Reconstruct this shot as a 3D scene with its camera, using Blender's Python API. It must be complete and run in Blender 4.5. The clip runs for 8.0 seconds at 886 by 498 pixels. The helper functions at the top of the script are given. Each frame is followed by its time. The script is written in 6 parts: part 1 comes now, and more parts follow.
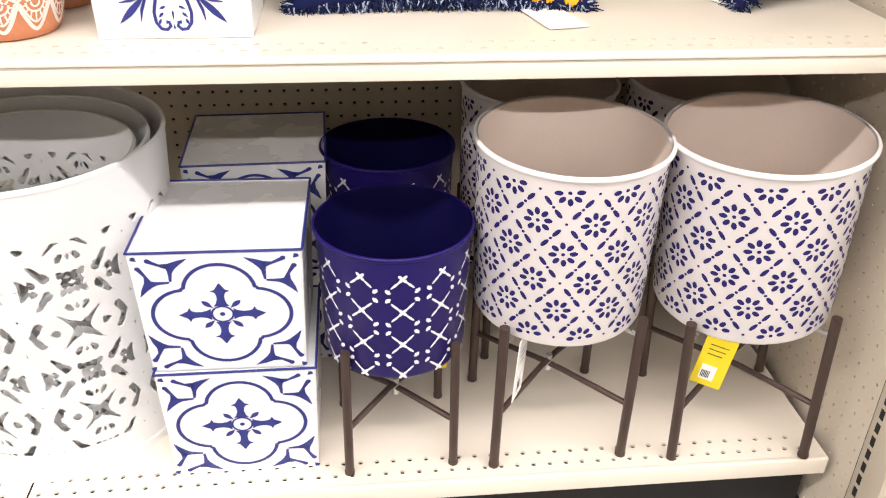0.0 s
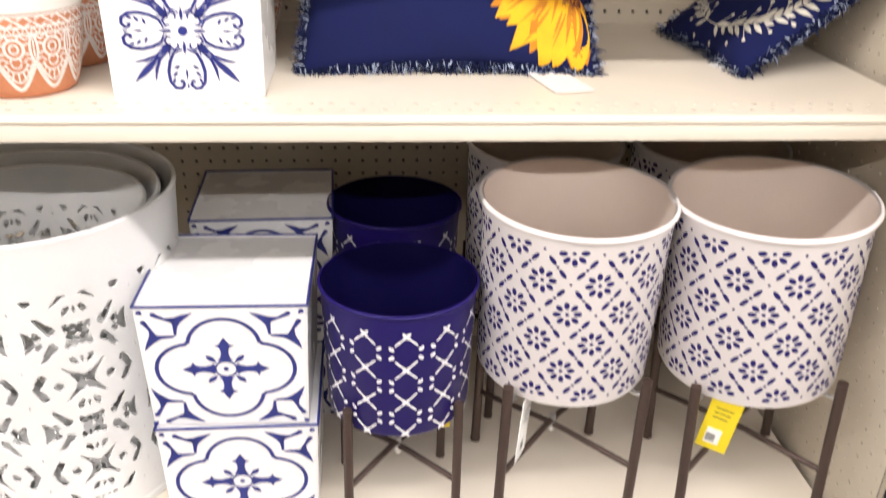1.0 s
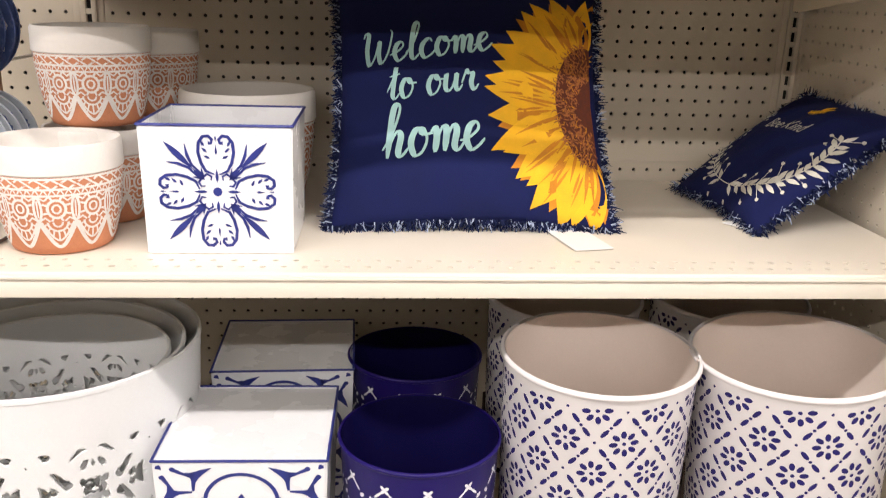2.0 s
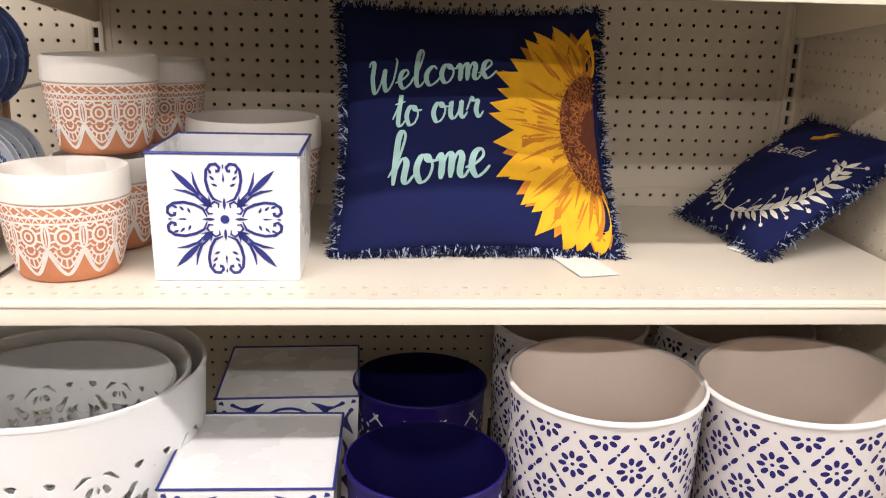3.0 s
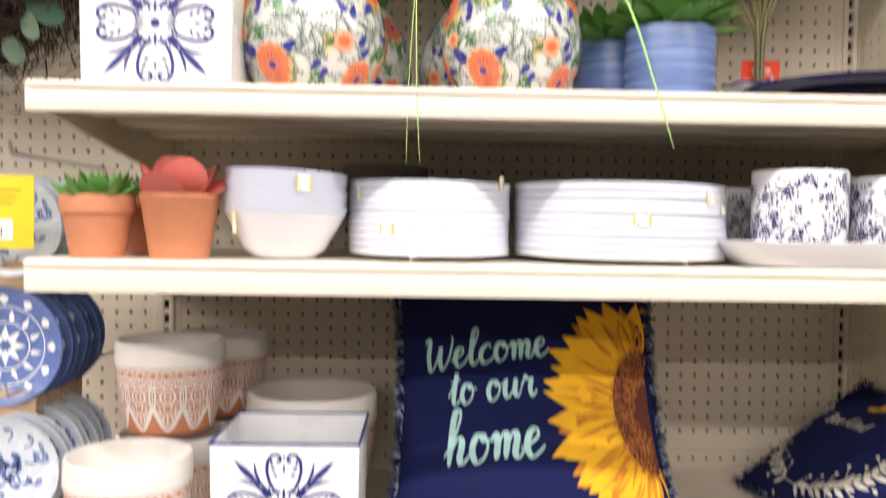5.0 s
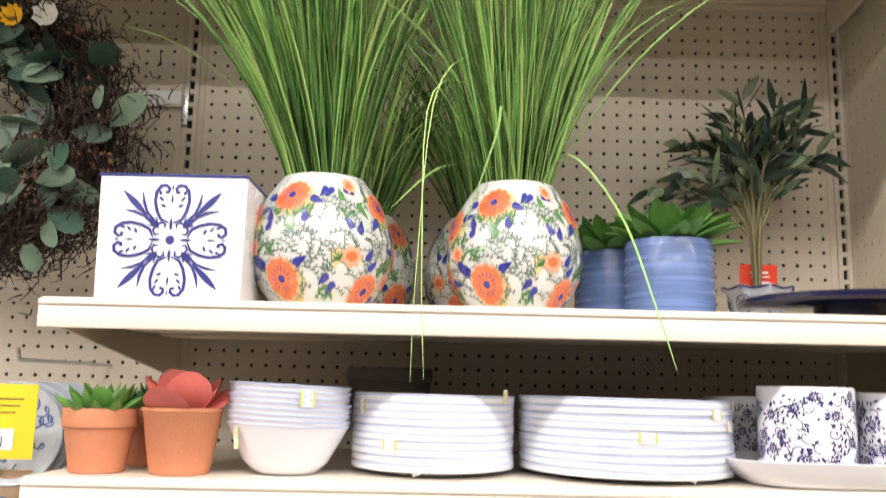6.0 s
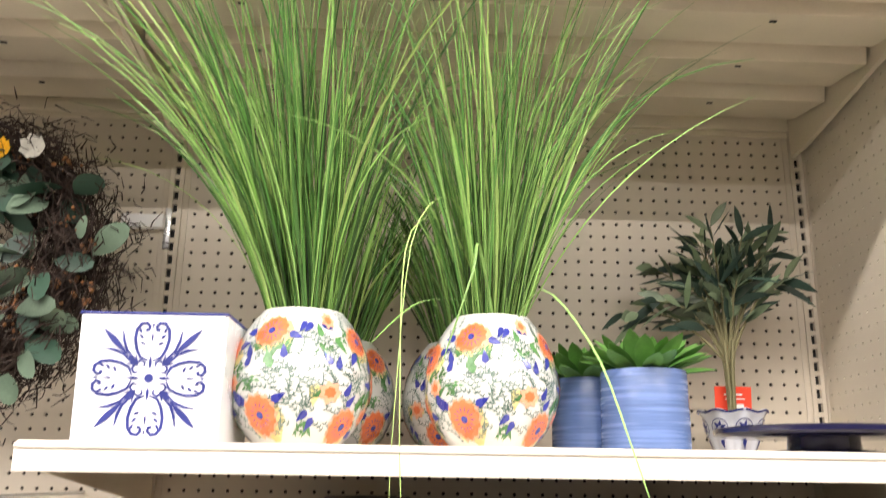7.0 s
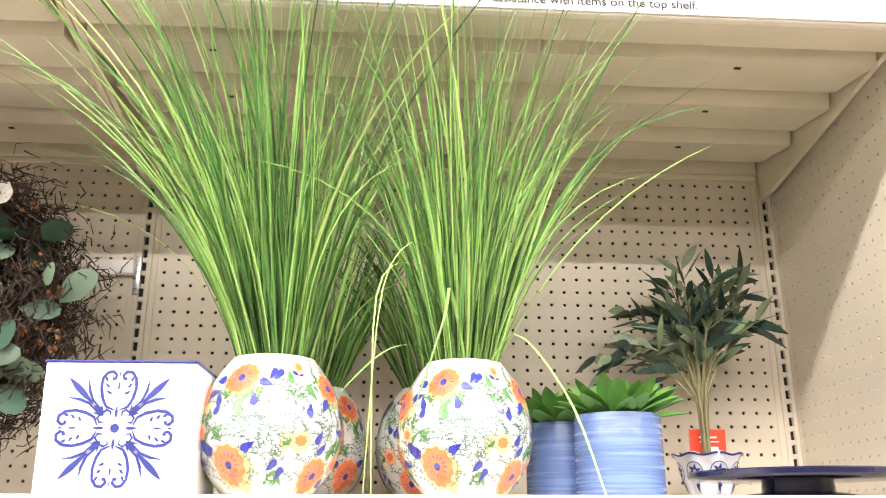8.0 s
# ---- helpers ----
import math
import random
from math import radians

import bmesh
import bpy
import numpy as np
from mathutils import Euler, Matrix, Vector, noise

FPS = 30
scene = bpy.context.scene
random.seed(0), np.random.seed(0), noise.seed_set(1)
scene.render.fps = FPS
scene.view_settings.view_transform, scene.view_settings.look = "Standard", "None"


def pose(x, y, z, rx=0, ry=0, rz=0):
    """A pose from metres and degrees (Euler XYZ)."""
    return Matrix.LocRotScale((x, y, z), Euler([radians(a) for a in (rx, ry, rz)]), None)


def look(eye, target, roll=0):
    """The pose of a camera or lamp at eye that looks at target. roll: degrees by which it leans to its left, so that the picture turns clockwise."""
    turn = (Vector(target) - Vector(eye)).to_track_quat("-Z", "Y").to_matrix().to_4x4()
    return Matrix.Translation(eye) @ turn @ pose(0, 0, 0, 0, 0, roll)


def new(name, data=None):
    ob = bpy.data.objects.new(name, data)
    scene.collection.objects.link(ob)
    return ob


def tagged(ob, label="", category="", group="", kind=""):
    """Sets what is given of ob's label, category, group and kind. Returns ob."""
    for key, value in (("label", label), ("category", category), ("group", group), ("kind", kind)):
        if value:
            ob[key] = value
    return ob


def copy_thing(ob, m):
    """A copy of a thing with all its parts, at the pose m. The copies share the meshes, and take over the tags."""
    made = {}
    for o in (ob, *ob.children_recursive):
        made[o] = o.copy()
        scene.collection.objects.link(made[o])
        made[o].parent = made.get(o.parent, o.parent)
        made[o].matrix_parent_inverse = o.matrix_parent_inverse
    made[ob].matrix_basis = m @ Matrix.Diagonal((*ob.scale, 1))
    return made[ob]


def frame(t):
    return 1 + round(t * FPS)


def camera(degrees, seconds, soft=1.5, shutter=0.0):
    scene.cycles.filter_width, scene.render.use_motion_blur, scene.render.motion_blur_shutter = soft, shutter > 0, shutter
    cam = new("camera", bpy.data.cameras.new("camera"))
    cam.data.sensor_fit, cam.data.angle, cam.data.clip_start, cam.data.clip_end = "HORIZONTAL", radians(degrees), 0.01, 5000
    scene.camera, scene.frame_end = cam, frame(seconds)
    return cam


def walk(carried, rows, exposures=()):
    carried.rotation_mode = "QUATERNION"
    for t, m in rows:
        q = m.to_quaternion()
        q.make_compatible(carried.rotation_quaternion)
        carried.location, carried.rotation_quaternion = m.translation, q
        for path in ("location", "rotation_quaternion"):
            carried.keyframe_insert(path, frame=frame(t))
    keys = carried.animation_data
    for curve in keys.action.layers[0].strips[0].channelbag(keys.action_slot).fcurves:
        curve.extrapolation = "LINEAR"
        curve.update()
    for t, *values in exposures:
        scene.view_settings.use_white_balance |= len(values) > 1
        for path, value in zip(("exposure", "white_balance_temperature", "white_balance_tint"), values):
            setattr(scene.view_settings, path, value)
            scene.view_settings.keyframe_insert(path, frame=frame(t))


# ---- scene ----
cam = camera(55.0, 8.0, soft=1.1, shutter=0.5)
EXPOSURES = [(0, -0.50), (2, -0.68), (3.5, -0.76), (4.5, -0.64), (5.2, -0.66), (6.3, -0.58), (7, -0.18), (7.5, 0.24), (8, 0.36)]
PATH = [
    (0, (0.456, -1.504, 1.133), (0.652, 0.216, 0.13), 1.2),
    (0.5, (0.457, -1.503, 1.133), (0.666, 0.216, 0.134), 1.7),
    (1, (0.457, -1.508, 1.139), (0.642, 0.275, 0.251), 1.8),
    (1.5, (0.447, -1.512, 1.154), (0.613, 0.36, 0.468), 1.8),
    (2, (0.445, -1.514, 1.162), (0.598, 0.392, 0.579), 1.7),
    (3.5, (0.433, -1.518, 1.173), (0.58, 0.416, 0.686), 1.3),
    (4, (0.428, -1.522, 1.196), (0.546, 0.435, 0.8), 0.9),
    (4.5, (0.421, -1.52, 1.217), (0.501, 0.458, 0.934), 1.2),
    (4.8, (0.417, -1.523, 1.252), (0.48, 0.466, 1.073), 1.1),
    (5, (0.415, -1.527, 1.275), (0.465, 0.471, 1.215), 0.9),
    (5.2, (0.414, -1.529, 1.291), (0.458, 0.47, 1.337), 0.7),
    (6.3, (0.414, -1.55, 1.36), (0.451, 0.415, 1.73), 1.6),
    (6.5, (0.415, -1.559, 1.376), (0.461, 0.4, 1.774), 1.7),
    (7, (0.414, -1.573, 1.396), (0.49, 0.357, 1.914), 0.8),
    (7.5, (0.416, -1.579, 1.408), (0.516, 0.325, 2.012), 0.1),
    (8, (0.421, -1.573, 1.4), (0.549, 0.326, 2.013), -0.0),
]
walk(cam, [(t, look(eye, target, roll)) for t, eye, target, roll in PATH], EXPOSURES)

# ---- world and lamps ----
world = bpy.data.worlds.new("store_air")
world.use_nodes = True
world.node_tree.nodes["Background"].inputs[0].default_value = (1.0, 0.97, 0.92, 1)
world.node_tree.nodes["Background"].inputs[1].default_value = 0.005
scene.world = world
LAMP_ROWS = ((-2.55, 3.75, 1080.0), (-5.6, 3.75, 1190.0), (-9.4, 3.75, 1450.0))

# heights and planes of the shelving
DECK, S2, S3, S4, S5 = 0.187, 0.8345, 1.227, 1.430, 2.123
LEFT, RIGHT = -0.038, 1.181
PITCH = 0.0254
SIDE_X = 1.194


# ---- helpers of this scene ----
def smooth(me, angle=38):
    for p in me.polygons:
        p.use_smooth = True
    me.set_sharp_from_angle(angle=radians(angle))


def part(name, bm, material, parent=None, label="", soft=True):
    """Links a bmesh as one mesh object under a thing or a part."""
    me = bpy.data.meshes.new(name)
    bm.to_mesh(me)
    bm.free()
    me.materials.append(material)
    if soft:
        smooth(me)
    ob = new(name, me)
    if parent is not None:
        ob.parent = parent
    if label:
        ob["label"] = label
    return ob


def raw(name, verts, faces, material, parent=None, label="", soft=False):
    me = bpy.data.meshes.new(name)
    me.from_pydata([tuple(v) for v in verts], [], faces)
    me.materials.append(material)
    if soft:
        smooth(me)
    ob = new(name, me)
    if parent is not None:
        ob.parent = parent
    if label:
        ob["label"] = label
    return ob


def thing(name, m, label, category, group="", kind=""):
    ob = new(name)
    ob.empty_display_size = 0.05
    ob.matrix_basis = m
    return tagged(ob, label, category, group, kind)


def sized(m, x, y=None, z=None):
    return m @ Matrix.Diagonal((x, x if y is None else y, x if z is None else z, 1))


def box(bm, x0, x1, y0, y1, z0, z1, bevel=0.0, seg=2):
    r = bmesh.ops.create_cube(bm, size=1, matrix=Matrix.LocRotScale(((x0 + x1) / 2, (y0 + y1) / 2, (z0 + z1) / 2), None, (x1 - x0, y1 - y0, z1 - z0)))
    if bevel:
        es = list({e for v in r["verts"] for e in v.link_edges})
        bmesh.ops.bevel(bm, geom=es, offset=bevel, segments=seg, affect="EDGES", profile=0.5)
    return bm


def lathe(profile, n=64, squash=None):
    """A surface of revolution round z from (r, z) points; r = 0 closes it."""
    bm = bmesh.new()
    rings = []
    for r, z in profile:
        if r <= 1e-6:
            rings.append([bm.verts.new((0, 0, z))])
        else:
            rings.append([bm.verts.new((r * math.sin(2 * math.pi * i / n), -r * math.cos(2 * math.pi * i / n), z)) for i in range(n)])
    for a, b in zip(rings, rings[1:]):
        for i in range(n):
            j = (i + 1) % n
            if len(a) == 1 and len(b) == 1:
                continue
            if len(a) == 1:
                bm.faces.new((a[0], b[j], b[i]))
            elif len(b) == 1:
                bm.faces.new((a[i], a[j], b[0]))
            else:
                bm.faces.new((a[i], a[j], b[j], b[i]))
    bmesh.ops.recalc_face_normals(bm, faces=bm.faces)
    return bm


def rod(bm, a, b, r, n=10, r2=None):
    a, b = Vector(a), Vector(b)
    r2 = r if r2 is None else r2
    m = Matrix.Translation((a + b) / 2) @ (b - a).to_track_quat("Z", "Y").to_matrix().to_4x4()
    bmesh.ops.create_cone(bm, cap_ends=True, segments=n, radius1=r, radius2=r2, depth=(b - a).length, matrix=m)
    return bm


def tube(points, r, n=6):
    """A bent rod along points; r is a number or one per point."""
    bm = bmesh.new()
    pts = [Vector(p) for p in points]
    rs = r if isinstance(r, (list, tuple)) else [r] * len(pts)
    prev = None
    ring0 = None
    for i, p in enumerate(pts):
        t = (pts[min(i + 1, len(pts) - 1)] - pts[max(i - 1, 0)]).normalized()
        if prev is None:
            prev = t.orthogonal().normalized()
        prev = (prev - t * prev.dot(t)).normalized()
        q = t.cross(prev)
        ring = [bm.verts.new(p + rs[i] * (prev * math.cos(2 * math.pi * k / n) + q * math.sin(2 * math.pi * k / n))) for k in range(n)]
        if ring0:
            for k in range(n):
                bm.faces.new((ring0[k], ring0[(k + 1) % n], ring[(k + 1) % n], ring[k]))
        else:
            bm.faces.new(ring[::-1])
        ring0 = ring
    bm.faces.new(ring0)
    return bm


class Print:
    """Flat printed or raised shapes, laid on a surface by a mapping from (u, v) metres to a point."""

    def __init__(self, mapping):
        self.mapping, self.verts, self.faces = mapping, [], []

    def add(self, pts, faces):
        n = len(self.verts)
        self.verts += [self.mapping(u, v) for u, v in pts]
        self.faces += [tuple(n + i for i in f) for f in faces]

    def ellipse(self, u, v, ru, rv, ang=0.0, n=12, wave=0.0, waves=0, rings=1):
        c, s = math.cos(ang), math.sin(ang)
        pts, faces = [(u, v)], []
        for k in range(1, rings + 1):
            for i in range(n):
                a = 2 * math.pi * i / n
                f = (1 + wave * math.cos(waves * a)) * k / rings
                x, y = ru * f * math.cos(a), rv * f * math.sin(a)
                pts.append((u + x * c - y * s, v + x * s + y * c))
        for i in range(n):
            j = (i + 1) % n
            faces.append((0, 1 + i, 1 + j))
            for k in range(rings - 1):
                a, b = 1 + k * n, 1 + (k + 1) * n
                faces.append((a + i, b + i, b + j, a + j))
        self.add(pts, faces)

    def petal(self, u, v, length, width, ang, bend=0.0, n=7, blunt=0.5):
        """A leaf shape from its root at (u, v) outwards along ang."""
        left, right = [], []
        for i in range(n):
            t = i / (n - 1)
            w = width / 2 * math.sin(math.pi * t ** blunt) if 0 < t < 1 else 0.00012
            a = ang + bend * t
            x, y = u + length * t * math.cos(a), v + length * t * math.sin(a)
            left.append((x - w * math.sin(a), y + w * math.cos(a)))
            right.append((x + w * math.sin(a), y - w * math.cos(a)))
        self.add(left + right, [(i, n + i, n + i + 1, i + 1) for i in range(n - 1)])

    def stroke(self, pts, width, closed=False):
        m = len(pts)
        ws = width if isinstance(width, (list, tuple)) else [width] * m
        left, right = [], []
        for i, (x, y) in enumerate(pts):
            a = pts[(i - 1) % m] if closed or i else pts[i]
            b = pts[(i + 1) % m] if closed or i < m - 1 else pts[i]
            dx, dy = b[0] - a[0], b[1] - a[1]
            d = math.hypot(dx, dy) or 1
            w = ws[i] / 2
            left.append((x - dy / d * w, y + dx / d * w))
            right.append((x + dy / d * w, y - dx / d * w))
        k = m if closed else m - 1
        self.add(left + right, [(i, m + i, m + (i + 1) % m, (i + 1) % m) for i in range(k)])

    def arc(self, u, v, r, a0, a1, width, n=14, ry=None):
        ry = r if ry is None else ry
        pts = [(u + r * math.cos(radians(a0 + (a1 - a0) * i / (n - 1))), v + ry * math.sin(radians(a0 + (a1 - a0) * i / (n - 1)))) for i in range(n)]
        self.stroke(pts, width)

    def done(self, name, material, parent, label=""):
        return raw(name, self.verts, self.faces, material, parent, label, soft=True)


def flat(origin, du, dv, lift=0.0006):
    o, a, b = Vector(origin), Vector(du), Vector(dv)
    n = a.cross(b).normalized() * lift
    return lambda u, v: o + a * u + b * v + n


def round_wall(radius, lift=0.0006, z0=0.0, turn=0.0):
    """Round a surface of revolution: u runs along the wall from its front, v upwards; radius is a function of height."""
    r0 = radius(0.5 * 0.1)

    def m(u, v):
        r = radius(v) + lift
        a = u / r0 + turn
        return Vector((r * math.sin(a), -r * math.cos(a), z0 + v))
    return m


# ---- materials ----
def mat(name, colour, rough=0.5, metal=0.0, vary=0.06, scale=12.0, grain=0.0, grain_scale=250.0, coat=0.0, spots=0.0, stretch=(1, 1, 1), island=0.0, bump_low=0.0, spec=0.5):
    m = bpy.data.materials.new(name)
    m.use_nodes = True
    nt = m.node_tree
    bsdf = nt.nodes["Principled BSDF"]
    co = nt.nodes.new("ShaderNodeTexCoord")
    mp = nt.nodes.new("ShaderNodeMapping")
    mp.inputs["Scale"].default_value = stretch
    nt.links.new(co.outputs["Object"], mp.inputs[0])
    n1 = nt.nodes.new("ShaderNodeTexNoise")
    n1.inputs["Scale"].default_value = scale
    n1.inputs["Detail"].default_value = 5
    nt.links.new(mp.outputs[0], n1.inputs["Vector"])
    n2 = nt.nodes.new("ShaderNodeTexNoise")
    n2.inputs["Scale"].default_value = grain_scale
    n2.inputs["Detail"].default_value = 3
    nt.links.new(mp.outputs[0], n2.inputs["Vector"])
    mix = nt.nodes.new("ShaderNodeMath")
    mix.operation = "MULTIPLY_ADD"
    nt.links.new(n2.outputs[0], mix.inputs[0])
    mix.inputs[1].default_value = 0.35
    nt.links.new(n1.outputs[0], mix.inputs[2])
    last = mix.outputs[0]
    if island:
        g = nt.nodes.new("ShaderNodeNewGeometry")
        mi = nt.nodes.new("ShaderNodeMath")
        mi.operation = "MULTIPLY_ADD"
        nt.links.new(g.outputs["Random Per Island"], mi.inputs[0])
        mi.inputs[1].default_value = island
        nt.links.new(last, mi.inputs[2])
        last = mi.outputs[0]
    rg = nt.nodes.new("ShaderNodeMapRange")
    rg.inputs[1].default_value, rg.inputs[2].default_value = 0.35, 1.0 + island
    rg.inputs[3].default_value, rg.inputs[4].default_value = 1 - vary * (1 + 2 * island), 1 + vary * (1 + 2 * island)
    nt.links.new(last, rg.inputs[0])
    mul = nt.nodes.new("ShaderNodeMix")
    mul.data_type, mul.blend_type = "RGBA", "MULTIPLY"
    mul.inputs[0].default_value = 1
    mul.inputs[6].default_value = (*colour, 1)
    nt.links.new(rg.outputs[0], mul.inputs[7])
    nt.links.new(mul.outputs[2], bsdf.inputs["Base Color"])
    bsdf.inputs["Metallic"].default_value = metal
    bsdf.inputs["Specular IOR Level"].default_value = spec
    rr = nt.nodes.new("ShaderNodeMapRange")
    rr.inputs[1].default_value, rr.inputs[2].default_value = 0.3, 0.7
    rr.inputs[3].default_value, rr.inputs[4].default_value = max(0.03, rough - 0.06), min(1, rough + 0.06)
    nt.links.new(n1.outputs[0], rr.inputs[0])
    nt.links.new(rr.outputs[0], bsdf.inputs["Roughness"])
    if coat:
        bsdf.inputs["Coat Weight"].default_value = coat
        bsdf.inputs["Coat Roughness"].default_value = 0.08
    if grain or bump_low:
        b = nt.nodes.new("ShaderNodeBump")
        b.inputs["Strength"].default_value = min(1.0, max(grain, bump_low))
        b.inputs["Distance"].default_value = 0.0012
        nt.links.new((n2 if grain >= bump_low else n1).outputs[0], b.inputs["Height"])
        nt.links.new(b.outputs[0], bsdf.inputs["Normal"])
    return m


ENAMEL = mat("cream_enamel", (0.80, 0.74, 0.64), 0.42, vary=0.04, scale=6, grain=0.05, grain_scale=500)
PEG = mat("cream_pegboard", (0.64, 0.575, 0.47), 0.48, vary=0.06, scale=5, grain=0.06, grain_scale=400)
# dark brown that stands in for the shade seen through pegboard holes
HOLE_DARK = mat("hole_shade", (0.055, 0.045, 0.035), 0.8, vary=0.2)
# black painted in for the shade inside slots and under shelf holes
OPENING_DARK = mat("opening_shade", (0.012, 0.011, 0.01), 0.7, vary=0.1)
# the cream enamel made darker and yellower, shade below shelves mixed in
UNDER = mat("cream_enamel_shaded", (0.71, 0.635, 0.50), 0.5, vary=0.10, scale=8, grain=0.05)
STEEL = mat("brushed_steel", (0.62, 0.62, 0.62), 0.3, 0.9, vary=0.1, stretch=(1, 30, 30))
BRONZE = mat("bronze_painted_steel", (0.075, 0.05, 0.042), 0.42, 0.35, vary=0.15, scale=30, grain=0.08)
WHITE = mat("white_enamel", (0.82, 0.83, 0.85), 0.28, vary=0.025, scale=14, grain=0.03)
WHITE_IN = mat("grey_white_enamel_inside", (0.70, 0.73, 0.78), 0.35, vary=0.05, scale=10)
BLUE_LINE = mat("cobalt_print", (0.025, 0.035, 0.21), 0.38, vary=0.22, scale=60)
NAVY_POT = mat("navy_glossy_enamel", (0.014, 0.007, 0.115), 0.36, vary=0.1, scale=20, spec=0.25)
# darker copy of the pot navy; inner shade is painted in
NAVY_SHADE = mat("navy_inside_shaded", (0.005, 0.004, 0.045), 0.34, vary=0.1, spec=0.3)
POT_WHITE = mat("white_raised_dots", (0.80, 0.80, 0.84), 0.4, vary=0.05)
BLUSH = mat("pale_blush_enamel", (0.87, 0.835, 0.835), 0.34, vary=0.03, scale=10, grain=0.04)
# blush enamel again, with the shade inside the pot put into its colour
BLUSH_SHADE = mat("blush_inside_shaded", (0.82, 0.725, 0.655), 0.33, vary=0.06, scale=7, coat=0.15)
PUNCH = mat("violet_blue_punched", (0.010, 0.006, 0.125), 0.5, vary=0.25, scale=80)
LATTICE = mat("white_powder_coat", (0.80, 0.81, 0.82), 0.42, vary=0.04, scale=10, grain=0.08)
TERRA = mat("terracotta_clay", (0.56, 0.225, 0.115), 0.82, vary=0.16, scale=18, grain=0.35, grain_scale=300)
TERRA_GLAZE = mat("white_glazed_rim", (0.76, 0.73, 0.69), 0.45, vary=0.05, scale=25, grain=0.18, grain_scale=200)
LACE = mat("white_lace_paint", (0.78, 0.74, 0.70), 0.7, vary=0.12, scale=60, grain=0.2)
NAVY_CLOTH = mat("navy_cotton", (0.009, 0.013, 0.068), 0.92, spec=0.15, vary=0.16, scale=14, grain=0.35, grain_scale=900)
FRINGE = mat("navy_fringe", (0.010, 0.015, 0.055), 0.9, spec=0.15, vary=0.3)
FRINGE_W = mat("pale_blue_fringe", (0.34, 0.40, 0.54), 0.9, vary=0.3)
YELLOW = mat("sunflower_yellow", (0.80, 0.43, 0.012), 0.85, vary=0.16, scale=30, grain=0.3, grain_scale=900, island=0.25)
OCHRE = mat("sunflower_ochre", (0.53, 0.20, 0.010), 0.85, vary=0.2, scale=40)
SEED = mat("sunflower_brown", (0.115, 0.026, 0.012), 0.9, vary=0.35, scale=90, grain=0.3)
SEED_L = mat("sunflower_rust", (0.36, 0.125, 0.035), 0.9, vary=0.3, scale=90)
MINT = mat("mint_lettering", (0.40, 0.66, 0.66), 0.85, vary=0.12, scale=20)
CREAM_PRINT = mat("cream_stitching", (0.60, 0.585, 0.52), 0.85, vary=0.15, scale=60)
PAPER = mat("white_paper", (0.86, 0.86, 0.85), 0.7, vary=0.03)
INK = mat("black_ink", (0.03, 0.03, 0.035), 0.7, vary=0.1)
TAG_YELLOW = mat("yellow_card", (0.83, 0.66, 0.02), 0.6, vary=0.06)
TAG_RED = mat("red_card", (0.78, 0.06, 0.02), 0.55, vary=0.05)
CHINA = mat("white_melamine", (0.80, 0.81, 0.86), 0.22, vary=0.025, scale=9, coat=0.2)
CHINA_BLUE = mat("pale_blue_glaze_band", (0.42, 0.50, 0.72), 0.3, vary=0.08)
MUG_INK = mat("navy_floral_glaze", (0.035, 0.03, 0.14), 0.35, vary=0.3, scale=90)
VASE = mat("cream_glazed_vase", (0.70, 0.71, 0.68), 0.2, vary=0.04, scale=12, coat=0.4)
POPPY = mat("orange_poppy_glaze", (0.76, 0.19, 0.065), 0.3, vary=0.22, scale=45, coat=0.3)
POPPY_P = mat("salmon_poppy_glaze", (0.80, 0.42, 0.26), 0.3, vary=0.2, scale=45, coat=0.3)
GLAZE_G = mat("green_leaf_glaze", (0.085, 0.22, 0.07), 0.3, vary=0.35, scale=50, coat=0.3, island=0.5)
GLAZE_B = mat("blue_leaf_glaze", (0.035, 0.045, 0.30), 0.3, vary=0.3, scale=50, coat=0.3)
GLAZE_Y = mat("straw_glaze", (0.74, 0.62, 0.27), 0.3, vary=0.2, scale=30, coat=0.3)
GLAZE_GREY = mat("fine_sprig_glaze", (0.13, 0.20, 0.165), 0.3, vary=0.4, scale=40, coat=0.3)
GRASS = mat("green_plastic_grass", (0.25, 0.44, 0.115), 0.5, vary=0.42, scale=6, island=0.9)
GRASS_D = mat("deep_green_plastic_grass", (0.085, 0.21, 0.045), 0.5, vary=0.4, scale=6, island=0.9)
GRASS_L = mat("lime_plastic_grass", (0.40, 0.58, 0.17), 0.45, vary=0.3, scale=6, island=0.6)
SUCC = mat("green_rubber_succulent", (0.13, 0.31, 0.065), 0.45, vary=0.3, scale=25, island=0.4)
SUCC_D = mat("deep_green_succulent", (0.06, 0.18, 0.05), 0.45, vary=0.3, scale=25, island=0.4)
SUCC_R = mat("coral_red_succulent", (0.58, 0.14, 0.115), 0.5, vary=0.18, scale=25, island=0.2)
OLIVE = mat("grey_green_olive_leaf", (0.15, 0.20, 0.115), 0.5, vary=0.42, scale=20, island=0.8)
OLIVE_D = mat("dark_olive_leaf", (0.030, 0.06, 0.042), 0.5, vary=0.35, scale=20, island=0.5)
STEM = mat("olive_stem", (0.22, 0.20, 0.10), 0.7, vary=0.2)
TWIG = mat("dark_twig", (0.032, 0.018, 0.012), 0.85, vary=0.4, scale=30, island=0.5)
BERRY = mat("rust_berries", (0.22, 0.09, 0.03), 0.5, vary=0.35, scale=60, island=0.5)
EUCA = mat("eucalyptus_leaf", (0.115, 0.17, 0.115), 0.6, vary=0.35, scale=18, island=0.6)
